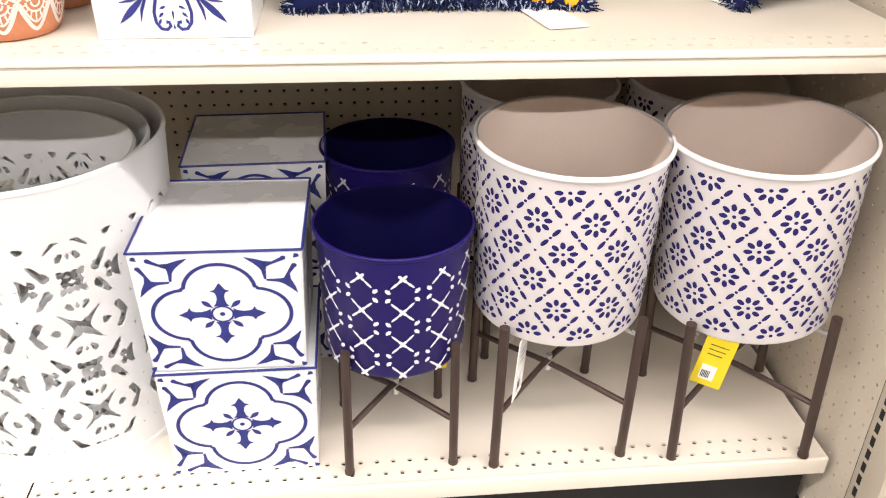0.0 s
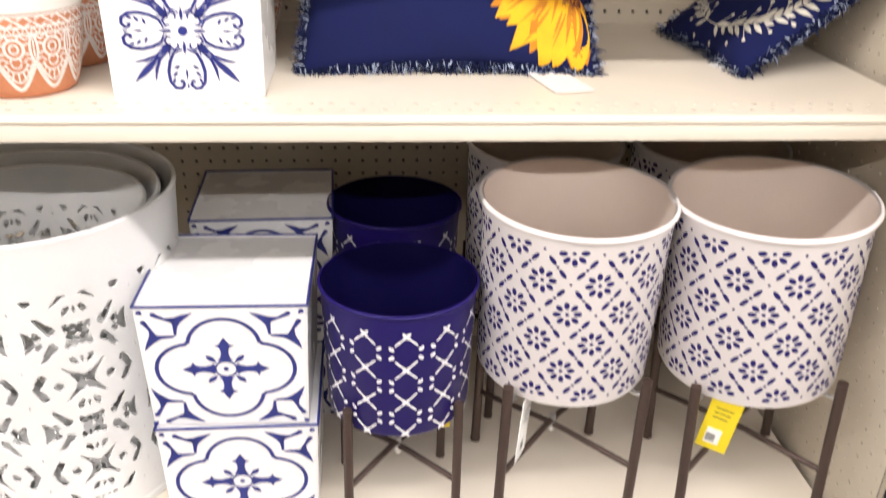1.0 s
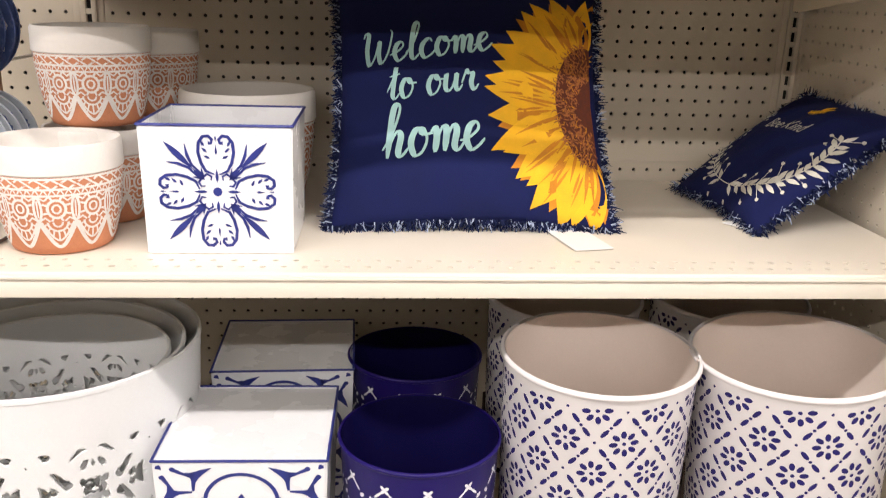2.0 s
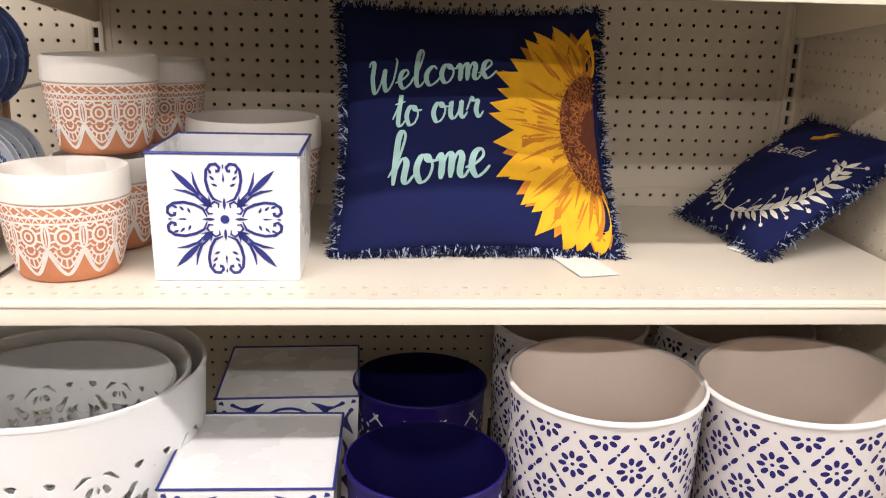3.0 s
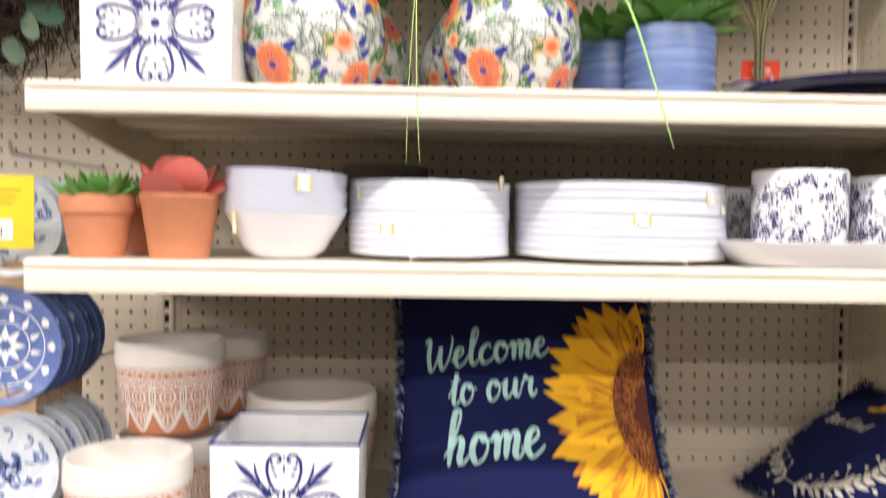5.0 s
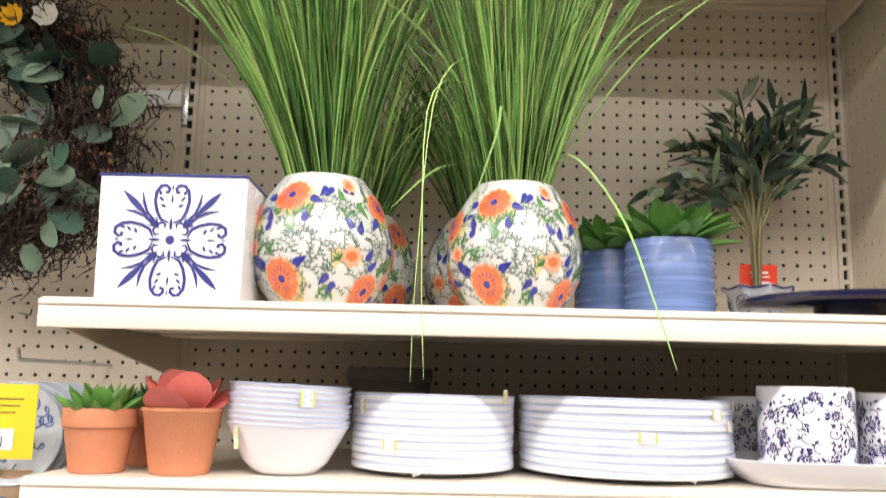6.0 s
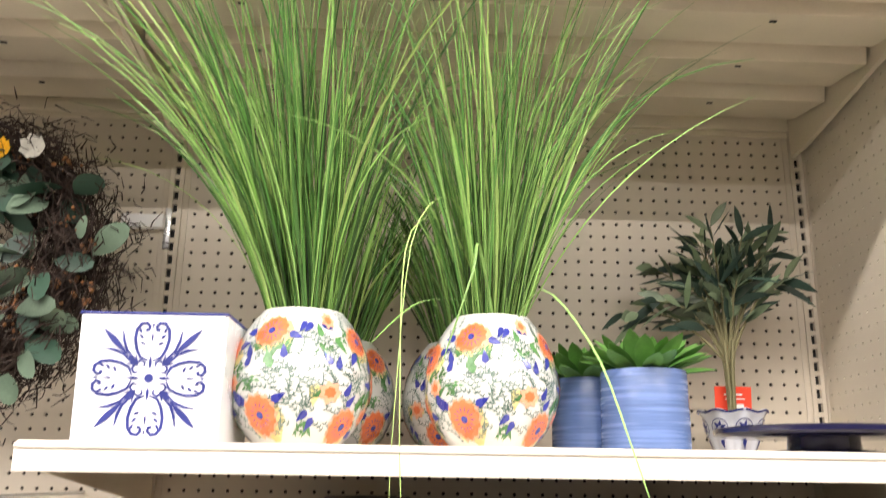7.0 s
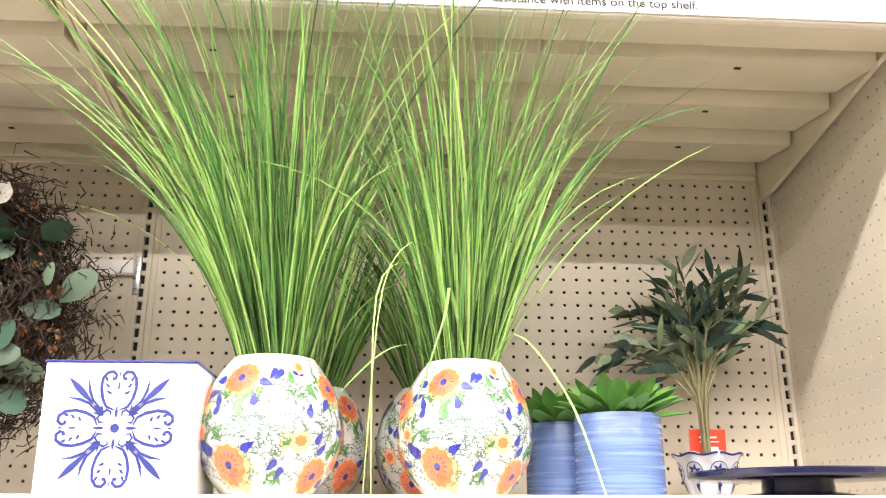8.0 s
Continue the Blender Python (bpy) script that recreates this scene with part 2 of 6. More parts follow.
EUCA_D = mat("dark_wreath_leaf", (0.03, 0.07, 0.045), 0.5, vary=0.35, scale=18, island=0.6)
KRAFT = mat("kraft_cardboard", (0.48, 0.33, 0.21), 0.8, vary=0.12, scale=20, grain=0.2)
PLATE_BLUE = mat("indigo_plate_glaze", (0.12, 0.18, 0.42), 0.25, vary=0.2, scale=30, coat=0.3)
PLATE_PALE = mat("pale_grey_plate_glaze", (0.56, 0.62, 0.70), 0.25, vary=0.1, scale=30, coat=0.3)
CAKE = mat("midnight_blue_enamel", (0.012, 0.012, 0.05), 0.16, vary=0.1, coat=0.5)
KICK = mat("black_kick_plate", (0.012, 0.012, 0.013), 0.55, vary=0.2)
FLOOR = mat("waxed_vinyl_floor", (0.40, 0.375, 0.34), 0.3, vary=0.06, scale=2)
# ceiling grey is lowered to hold back bounced light
CEIL = mat("dim_grey_ceiling", (0.25, 0.25, 0.245), 0.9, vary=0.04, scale=2)
AISLE_BLOCKER = mat("aisle_blocker", (0.36, 0.335, 0.30), 0.7, vary=0.1, scale=2)
# unseen walls, coloured near black so they bounce little light
WALLM = mat("dark_store_wall", (0.07, 0.065, 0.06), 0.8, vary=0.06, scale=1.5)

BRUSH = mat("brushed_blue_glaze", (0.125, 0.20, 0.43), 0.26, vary=0.46, scale=5, grain=0.3, grain_scale=16, coat=0.3, stretch=(1.5, 1.5, 40))


# ---- the store round the aisle ----
def slab(name, x0, x1, y0, y1, z0, z1, material, label, category):
    ob = part(name, box(bmesh.new(), x0, x1, y0, y1, z0, z1), material, None, soft=False)
    return tagged(ob, label, category, kind="structure")


slab("floor", -12, 12.5, -12.0, 0.7, -0.1, 0.0, FLOOR, "pale waxed vinyl store floor", "floor")
slab("ceiling", -12, 12.5, -12.0, 0.7, 4.0, 4.1, CEIL, "plain grey store ceiling, darkened to cut bounced light", "ceiling")
slab("wall_far", -12, 12.5, 0.6, 0.7, 0.0, 4.0, WALLM, "near-black store wall behind the shelving, darkened to cut bounced light", "wall")
slab("wall_near", -12, 12.5, -12.1, -12.0, 0.0, 4.0, WALLM, "near-black store wall across the aisle, darkened to cut bounced light", "wall")
# unseen block added across the aisle; keeps far lamps off the low shelves
slab("wall_aisle_blocker", -11.6, 12.2, -3.6, -2.75, 0.0, 1.62, AISLE_BLOCKER, "unseen beige shelving back across the aisle, added to block low light", "wall")
slab("wall_left", -12.1, -12, -12.0, 0.7, 0.0, 4.0, WALLM, "near-black store wall, darkened to cut bounced light", "wall")
slab("wall_right", 12.5, 12.6, -12.0, 0.7, 0.0, 4.0, WALLM, "near-black store wall, darkened to cut bounced light", "wall")

TUBE_GLOW = bpy.data.materials.new("lamp_diffuser")
TUBE_GLOW.use_nodes = True
_b = TUBE_GLOW.node_tree.nodes["Principled BSDF"]
_b.inputs["Emission Color"].default_value = (1, 0.96, 0.9, 1)
_b.inputs["Emission Strength"].default_value = 1.5
for ly, lz, power in LAMP_ROWS:
    fix = thing("ceiling_light", pose(0.2, ly, lz), "long white fluorescent ceiling light above the aisle", "ceiling light", "aisle lights")
    part("housing", box(bmesh.new(), -10.0, 10.0, -0.12, 0.12, 0.03, 0.12, 0.01), CEIL, fix)
    part("diffuser", box(bmesh.new(), -9.95, 9.95, -0.09, 0.09, 0.008, 0.03), TUBE_GLOW, fix, soft=False)
    for hx in (-7.5, -2.5, 2.5, 7.5):
        part("hanger", rod(bmesh.new(), (hx, 0, 0.12), (hx, 0, 0.25), 0.006), STEEL, fix)
    ld = bpy.data.lights.new("aisle_lamp", "AREA")
    ld.shape, ld.size, ld.size_y = "RECTANGLE", 19.8, 0.16
    ld.energy, ld.color = power, (1.0, 0.918, 0.875)
    lo = new("aisle_lamp", ld)
    lo.matrix_basis = pose(0.2, ly, lz)


# ---- pegboard panels ----
def peg_sheet(name, cols, rows, place, pitch=PITCH, hole=0.0034, deep=0.004, material=PEG, plain_row=None):
    """A sheet of cols x rows square cells with a round hole through each. place(u, v, w) turns sheet metres and depth into a point."""
    verts, faces = [], []
    h = pitch / 2
    for j in range(rows):
        for i in range(cols):
            cu, cv, n = (i + 0.5) * pitch, (j + 0.5) * pitch, len(verts)
            for su, sv in ((-h, -h), (h, -h), (h, h), (-h, h)):
                verts.append(place(cu + su, cv + sv, 0))
            if j == plain_row:
                faces.append((n, n + 1, n + 2, n + 3))
                continue
            for w in (0, deep):
                for k in range(8):
                    a = radians(22.5 + 45 * k)
                    verts.append(place(cu + hole * math.cos(a), cv + hole * math.sin(a), w))
            o = n + 4
            # octagon corners 0..7 start right of the top: sides right(7,0) top(1,2) left(3,4) bottom(5,6)
            faces += [(n + 1, n + 2, o + 0, o + 7), (n + 2, n + 3, o + 2, o + 1), (n + 3, n, o + 4, o + 3), (n, n + 1, o + 6, o + 5)]
            faces += [(n + 2, o + 1, o + 0), (n + 3, o + 3, o + 2), (n, o + 5, o + 4), (n + 1, o + 7, o + 6)]
            faces += [(o + k, o + (k + 1) % 8, o + 8 + (k + 1) % 8, o + 8 + k) for k in range(8)]
    return raw(name, verts, faces, material)


Z_PEG = 0.2119
SEAM_ROW = 26
for bay, x_first in (("wall_back_main", -PITCH / 2), ("wall_back_left", -PITCH / 2 - 48 * PITCH)):
    sheet = peg_sheet(bay, 46, 73, lambda u, v, w, x=x_first: (x + u, w, Z_PEG + v - (0.005 if v < 42.5 * PITCH else 0.0)), plain_row=SEAM_ROW)
    tagged(sheet, "cream perforated pegboard back panel of the shelving", "pegboard", kind="structure")
    # sheet added behind the holes to make them read as shaded
    back = part("hole_shade_sheet", box(bmesh.new(), x_first, x_first + 46 * PITCH, 0.012, 0.03, 0.02, 2.5), HOLE_DARK, sheet, soft=False)
    edge = bmesh.new()
    box(edge, x_first - 0.012, x_first, -0.001, 0.006, Z_PEG, Z_PEG + 73 * PITCH, 0.001)
    box(edge, x_first + 46 * PITCH, x_first + 46 * PITCH + 0.012, -0.001, 0.006, Z_PEG, Z_PEG + 73 * PITCH, 0.001)
    part("panel_edge", edge, PEG, sheet)
    top = bmesh.new()
    box(top, x_first - 0.012, x_first + 46 * PITCH + 0.012, -0.004, 0.01, Z_PEG + 73 * PITCH, Z_PEG + 73 * PITCH + 0.012, 0.002)
    box(top, x_first - 0.012, x_first + 46 * PITCH + 0.012, -0.012, 0.01, Z_PEG + 73 * PITCH + 0.012, 2.12, 0.002)
    part("top_rail", top, UNDER, sheet)
    seam = bmesh.new()
    for zz in (0.866,):
        box(seam, x_first, x_first + 46 * PITCH, -0.0015, 0.0005, zz, zz + 0.005, 0.0005)
    part("panel_seam", seam, PEG, sheet)
    low = bmesh.new()
    box(low, x_first - 0.012, x_first + 46 * PITCH + 0.012, 0.0, 0.008, 0.0, Z_PEG)
    part("lower_rail", low, PEG, sheet)

# slotted uprights between the bays
for ux in (LEFT, RIGHT, LEFT - 48 * PITCH):
    up = thing("slotted_upright", pose(ux, 0, 0), "cream steel upright post with a column of black slots", "upright post", "uprights", "structure")
    b = bmesh.new()
    box(b, -0.0135, -0.0045, -0.004, 0.03, 0, 2.56, 0.001)
    box(b, 0.0045, 0.0135, -0.004, 0.03, 0, 2.56, 0.001)
    box(b, -0.0045, 0.0045, 0.006, 0.03, 0, 2.56)
    part("post", b, PEG, up)
    sl = bmesh.new()
    webs = bmesh.new()
    z = 0.15
    while z < 2.5:
        box(sl, -0.0045, 0.0045, 0.0042, 0.0055, z, z + 0.0165)
        box(webs, -0.0046, 0.0046, -0.0032, 0.006, z + 0.0165, z + PITCH)
        z += PITCH
    part("slot", sl, OPENING_DARK, up, soft=False)
    part("slot_web", webs, PEG, up, soft=False)

# perforated side panel at the right end of the bay
SIDE_COLS = 24
side = peg_sheet("wall_side", SIDE_COLS, 96, lambda u, v, w: (SIDE_X + w, -u - 0.012, 0.04 + v), hole=0.0026)
tagged(side, "cream perforated side panel closing the bay", "side panel", kind="structure")
# same added dark sheet, for the shade in the side panel's holes
part("hole_shade_sheet", box(bmesh.new(), SIDE_X + 0.012, SIDE_X + 0.03, -0.685, 0.0, 0.0, 2.6), HOLE_DARK, side, soft=False)
flange = bmesh.new()
box(flange, SIDE_X - 0.001, SIDE_X + 0.012, -0.012, 0.0, 0.0, 2.5, 0.002)
box(flange, SIDE_X, SIDE_X + 0.03, -0.685, -SIDE_COLS * PITCH - 0.012, 0.0, 2.5, 0.002)
part("flange", flange, PEG, side)
sl = bmesh.new()
for k in range(90):
    box(sl, SIDE_X - 0.0008, SIDE_X + 0.002, -0.643, -0.634, 0.115 + k * PITCH, 0.115 + k * PITCH + 0.0165)
part("slot", sl, OPENING_DARK, side, soft=False)


# ---- shelves ----
def shelf(z, x0, x1, depth, lip, label, bracket=True, price_rail=True, name="metal_shelf", holes=True):
    s = thing(name, pose(0, 0, z), label, "shelf", "shelves of the bay")
    y0 = -depth
    g = 0.0015
    strip = 4 * PITCH / 2 if holes else 0.0
    b = bmesh.new()
    box(b, x0 + g, x1 - g, y0 + 0.016 + strip, -0.006, -0.003, 0.0)
    if holes:
        box(b, x0 + g, x1 - g, y0 + 0.002, y0 + 0.016, -0.003, 0.0)
    part("plate", b, ENAMEL, s)
    if holes:
        # two staggered rows of small holes along the front
        n = int((x1 - x0) / PITCH)
        verts, faces = [], []
        for row in range(2):
            yc0 = y0 + 0.016 + row * PITCH
            off = (0.0 if row == 0 else PITCH / 2)
            cells = [(x0 + g + off + i * PITCH, PITCH) for i in range(n - row)]
            ends = ((x0 + g, off), (cells[-1][0] + PITCH, x1 - g - cells[-1][0] - PITCH))
            for ex, ew in ends:
                if ew > 1e-4:
                    k = len(verts)
                    verts += [(ex, yc0, 0), (ex + ew, yc0, 0), (ex + ew, yc0 + PITCH, 0), (ex, yc0 + PITCH, 0)]
                    faces.append((k, k + 1, k + 2, k + 3))
            for cx, w in cells:
                k, h = len(verts), w / 2
                mx, my = cx + h, yc0 + PITCH / 2
                verts += [(cx, yc0, 0), (cx + w, yc0, 0), (cx + w, yc0 + PITCH, 0), (cx, yc0 + PITCH, 0)]
                for dz in (0, -0.004):
                    for a8 in range(8):
                        a = radians(22.5 + 45 * a8)
                        verts.append((mx + 0.0042 * math.cos(a), my + 0.0040 * math.sin(a), dz))
                o = k + 4
                faces += [(k + 1, k + 2, o, o + 7), (k + 2, k + 3, o + 2, o + 1), (k + 3, k, o + 4, o + 3), (k, k + 1, o + 6, o + 5)]
                faces += [(k + 2, o + 1, o), (k + 3, o + 3, o + 2), (k, o + 5, o + 4), (k + 1, o + 7, o + 6)]
                faces += [(o + q, o + (q + 1) % 8, o + 8 + (q + 1) % 8, o + 8 + q) for q in range(8)]
        raw("perforated_strip", verts, faces, ENAMEL, s)["kind"] = "stuff"
        # black strip added below the holes in place of their shade
        part("strip_hole_shade", box(bmesh.new(), x0 + g, x1 - g, y0 + 0.014, y0 + 0.07, -0.014, -0.010), OPENING_DARK, s, soft=False)
    b = bmesh.new()
    box(b, x0 + g, x1 - g, y0, y0 + 0.010, -lip, 0.0015, 0.0025, 3)
    if price_rail:
        box(b, x0 + g, x1 - g, y0 - 0.006, y0 - 0.0005, -lip * 0.22, -0.002, 0.0015, 2)
        box(b, x0 + g, x1 - g, y0 - 0.003, y0 - 0.0005, -lip, -lip * 0.24, 0.001, 2)
    part("lip", b, ENAMEL, s, "cream front lip with a price rail")
    # folded underside with stiffening channels
    for k in range(3):
        yc = -depth * (0.24 + 0.27 * k)
        part("channel", box(bmesh.new(), x0 + 0.02, x1 - 0.02, yc - 0.035, yc + 0.035, -0.022, -0.0035, 0.004, 2), UNDER, s)
    if bracket:
        for bx in (x0 + 0.004, x1 - 0.009):
            b = bmesh.new()
            pts = [(0.0, -0.004), (-depth + 0.04, -0.004), (-depth + 0.04, -0.03), (-0.03, -0.085), (0.0, -0.085)]
            fs = [bm_v for bm_v in ([b.verts.new((bx, y, zz)) for y, zz in pts], [b.verts.new((bx + 0.005, y, zz)) for y, zz in pts])]
            b.faces.new(fs[0])
            b.faces.new(fs[1][::-1])
            for i in range(5):
                j = (i + 1) % 5
                b.faces.new((fs[0][i], fs[1][i], fs[1][j], fs[0][j]))
            bmesh.ops.recalc_face_normals(b, faces=b.faces)
            part("bracket", b, UNDER, s, soft=False)
    return s


BAY0, BAY1 = LEFT, RIGHT
XL = LEFT - 48 * PITCH
shelf(DECK, BAY0, BAY1, 0.581, 0.031, "cream steel bottom deck with perforated front", False, False, "base_deck")
shelf(DECK, XL, BAY0, 0.581, 0.031, "cream steel bottom deck of the next bay", False, False, "base_deck")
shelf(S2, BAY0, BAY1, 0.55, 0.029, "cream steel shelf holding pillows and pots")
shelf(S2, XL, BAY0, 0.55, 0.029, "cream steel shelf of the next bay")
shelf(S3, BAY0, BAY1, 0.548, 0.037, "cream steel shelf holding plates and mugs", holes=False)
shelf(S4, BAY0, BAY1, 0.546, 0.034, "cream steel shelf holding vases of grass", holes=False)
kick = part("kick_plate", box(bmesh.new(), XL, BAY1, -0.53, -0.51, 0.0, DECK - 0.03), KICK, None, soft=False)
tagged(kick, "black recessed kick plate under the deck", "kick plate", kind="structure")


def top_shelf(x0, x1, label):
    s = thing("top_shelf", pose(0, 0, S5), label, "shelf", "top shelves")
    b = bmesh.new()
    box(b, x0 + 0.002, x1 - 0.002, -0.55, -0.006, -0.018, 0.0)
    part("plate", b, UNDER, s)
    # hat-shaped ribs across the underside
    part("front_channel", box(bmesh.new(), x0 + 0.016, x1 - 0.016, -0.5505, -0.486, -0.046, -0.0185, 0.003, 2), UNDER, s)
    for k in range(3):
        yc = -0.046 - 0.146 * k
        b = bmesh.new()
        prof = [(yc, -0.0185), (yc, -0.034), (yc - 0.062, -0.043), (yc - 0.123, -0.053), (yc - 0.130, -0.0185)]
        v0 = [b.verts.new((x0 + 0.016, y, z)) for y, z in prof]
        v1 = [b.verts.new((x1 - 0.016, y, z)) for y, z in prof]
        for i in range(4):
            b.faces.new((v0[i], v1[i], v1[i + 1], v0[i + 1]))
        b.faces.new(v0)
        b.faces.new(v1[::-1])
        bmesh.ops.recalc_face_normals(b, faces=b.faces)
        rib = part("rib", b, UNDER, s)
        for hx in (0.16, 0.82):
            xx = x0 + (x1 - x0) * hx - 0.002 * k
            part("punched_slot", box(bmesh.new(), xx - 0.005, xx + 0.005, yc - 0.096, yc - 0.091, -0.0500, -0.0470), OPENING_DARK, rib, soft=False)
    b = bmesh.new()
    box(b, x0 + 0.002, x1 - 0.002, -0.565, -0.551, -0.051, 0.030, 0.003, 2)
    part("lip", b, ENAMEL, s)
    for bx in (x0 + 0.001, x1 - 0.010):
        b = bmesh.new()
        pts = [(-0.003, -0.004), (-0.545, -0.004), (-0.545, -0.03), (-0.06, -0.098), (-0.003, -0.098)]
        fs = ([b.verts.new((bx, y, zz)) for y, zz in pts], [b.verts.new((bx + 0.009, y, zz)) for y, zz in pts])
        b.faces.new(fs[0])
        b.faces.new(fs[1][::-1])
        for i in range(5):
            j = (i + 1) % 5
            b.faces.new((fs[0][i], fs[1][i], fs[1][j], fs[0][j]))
        bmesh.ops.recalc_face_normals(b, faces=b.faces)
        part("bracket", b, UNDER, s, soft=False)
    return s


top_shelf(BAY0, BAY1, "cream steel top shelf with ribbed underside")
top_shelf(XL, BAY0, "cream steel top shelf of the next bay")

# ---- bottom deck: planters ----
def leg_stand(parent, half, top, cross_z, r=0.0075):
    """Four legs with a cross brace, under a round pot."""
    for sx in (-1, 1):
        for sy in (-1, 1):
            leg = part("leg", rod(rod(bmesh.new(), (sx * half, sy * half, 0.002), (sx * half * 0.985, sy * half * 0.985, top), r, 14), (sx * half, sy * half, 0), (sx * half, sy * half, 0.006), r * 1.12, 14), BRONZE, parent)
            part("bolt", rod(bmesh.new(), (sx * half * 0.985, sy * half * 0.985, top - 0.03), (sx * half * 0.83, sy * half * 0.83, top - 0.03), 0.0035, 8), STEEL, leg)
    for s in (-1, 1):
        part("cross_brace", tube([(-half, -s * half, cross_z - 0.012), (-half * 0.15, -s * half * 0.15, cross_z + 0.004 * s), (half * 0.15, s * half * 0.15, cross_z + 0.004 * s), (half, s * half, cross_z - 0.012)], 0.0048, 10), BRONZE, parent)
    b = rod(bmesh.new(), (0, 0, cross_z - 0.016), (0, 0, cross_z + 0.014), 0.0055, 10)
    part("centre_bolt", b, STEEL, parent, "small steel bolt")


def pot_shell(r_top, r_bot, z0, z1, rim=0.004):
    """Outside and inside profiles of a metal pot with a rolled rim."""
    t = 0.0016
    out = [(0, z0), (r_bot - 0.012, z0), (r_bot - 0.004, z0 + 0.003), (r_bot, z0 + 0.010), (r_top, z1 - 0.012)]
    for k in range(9):
        a = radians(-90 + 200 * k / 8)
        out.append((r_top + rim * 0.4 + rim * math.cos(a) * 0.9, z1 - rim + rim * math.sin(a)))
    inn = [(r_top - 0.0012, z1 - rim * 0.6), (r_top - t, z1 - 0.012), (r_bot - t, z0 + 0.012), (r_bot - 0.012, z0 + 0.004), (0, z0 + 0.004)]
    return out, inn


def cream_pot(x, y, turn, pattern=True, label="", group="blush planters"):
    p = thing("footed_planter", pose(x, y, DECK + 0.003, 2, 0, turn), label, "planter", group)
    z0, z1, rt, rb = 0.243, 0.520, 0.1320, 0.1265
    out, inn = pot_shell(rt, rb, z0, z1, 0.0042)
    part("pot", lathe(out, 96), BLUSH, p)
    part("inner_wall", lathe(inn, 96), BLUSH_SHADE, p, "inside of the pot, blush tinted darker as shade")
    rad = lambda v: rb + (rt - rb) * (v - 0.0) / (z1 - z0)
    pr = Print(round_wall(rad, 0.0005, z0))
    n, rows, dv = 11, 6, 0.0462
    cell = 2 * math.pi * rad(0.05) / n
    for j in range(rows):
        v = 0.022 + j * dv
        for i in range(n):
            u = (i + 0.5 * (j % 2)) * cell
            # a flower of eight seeds round a dot; half flowers along the two edges
            for k in range(8):
                a = math.pi / 4 * k + 0.12
                cv = v + 0.0135 * math.sin(a)
                if 0.014 < cv < z1 - z0 - 0.022:
                    pr.ellipse(u + 0.0135 * math.cos(a), cv, 0.0056, 0.0036, a, 10)
            pr.ellipse(u, v, 0.0027, 0.0027, 0, 8)
            # two dashes and a dot on each side of the diamond round it
            if j < rows - 1:
                for sx in (-1, 1):
                    mu, mv = u + sx * cell / 4, v + dv / 2
                    du, dw = cell / 2, -sx * dv
                    d = math.hypot(du, dw)
                    for e in (-1, 1):
                        pr.ellipse(mu + e * 0.0112 * du / d, mv + e * 0.0112 * dw / d, 0.0076, 0.0031, math.atan2(dw, du), 10)
                    pr.ellipse(mu, mv, 0.0023, 0.0023, 0, 6)
            pr.ellipse(u + cell / 2, v, 0.0021, 0.0021, 0, 6)
    pr.done("punched_pattern", PUNCH, p, "violet-blue flower and dash pattern")
    leg_stand(p, 0.1020, 0.270, 0.118)
    return p


c1 = cream_pot(0.748, -0.4445, 2, label="pale blush metal planter with blue flower pattern on legs")
c1.matrix_basis = c1.matrix_basis @ Matrix.Diagonal((0.99, 0.99, 0.98, 1))
for px, py, tr, tall, lean in ((1.043, -0.462, -5, 1.01, -3.0), (0.757, -0.165, 9, 0.965, 0), (1.036, -0.175, 14, 0.965, 0)):
    copy_thing(c1, pose(px, py, DECK + 0.003, 2, lean, tr) @ Matrix.Diagonal((1.03 if tall > 0.97 else 0.97, 1.03 if tall > 0.97 else 0.97, tall, 1)))


def blue_pot(x, y, turn):
    p = thing("footed_planter", pose(x, y, DECK, 0, 0, turn), "navy blue metal planter with white lattice dots on legs", "planter", "navy planters")
    z0, z1, rt, rb = 0.187, 0.391, 0.109, 0.103
    out, inn = pot_shell(rt, rb, z0, z1, 0.0032)
    part("pot", lathe(out, 96), NAVY_POT, p)
    part("inner_wall", lathe(inn, 96), NAVY_SHADE, p, "inside of the pot, navy darkened as shade")
    rad = lambda v: rb + (rt - rb) * v / (z1 - z0)
    pr = Print(round_wall(rad, 0.0008, z0))
    n = 12
    cell = 2 * math.pi * rad(0.05) / n
    dv = 0.0266
    for j in range(7):
        v = 0.012 + j * dv
        for i in range(n):
            u = (i + 0.5 * (j % 2)) * cell
            for k in range(4):
                a = math.pi / 4 + math.pi / 2 * k
                if j % 2:
                    # four little trefoils in a square
                    cu, cv = u + 0.0068 * math.copysign(1, math.cos(a)), v + 0.0056 * math.copysign(1, math.sin(a))
                    for q in (-0.9, 0.0, 0.9):
                        pr.ellipse(cu + 0.0024 * math.cos(a + q), cv + 0.0024 * math.sin(a + q), 0.0031, 0.0021, a + q, 8)
                else:
                    pr.ellipse(u + 0.0038 * math.cos(a), v + 0.0038 * math.sin(a), 0.0042, 0.0023, a, 8)
            if j < 6:
                for sx in (-1, 1):
                    ca = math.atan2(dv, sx * cell / 2)
                    f = 0.36 if j % 2 == 0 else 0.64
                    pr.ellipse(u + sx * cell / 2 * f, v + dv * f, 0.0078, 0.0018, ca, 8)
    pr.done("dot_lattice", POT_WHITE, p, "white raised dot lattice")
    leg_stand(p, 0.0795, 0.226, 0.098, 0.0068)
    return p


b1 = blue_pot(0.505, -0.463, 3)
copy_thing(b1, pose(0.509, -0.195, DECK, 0, 0, 17))


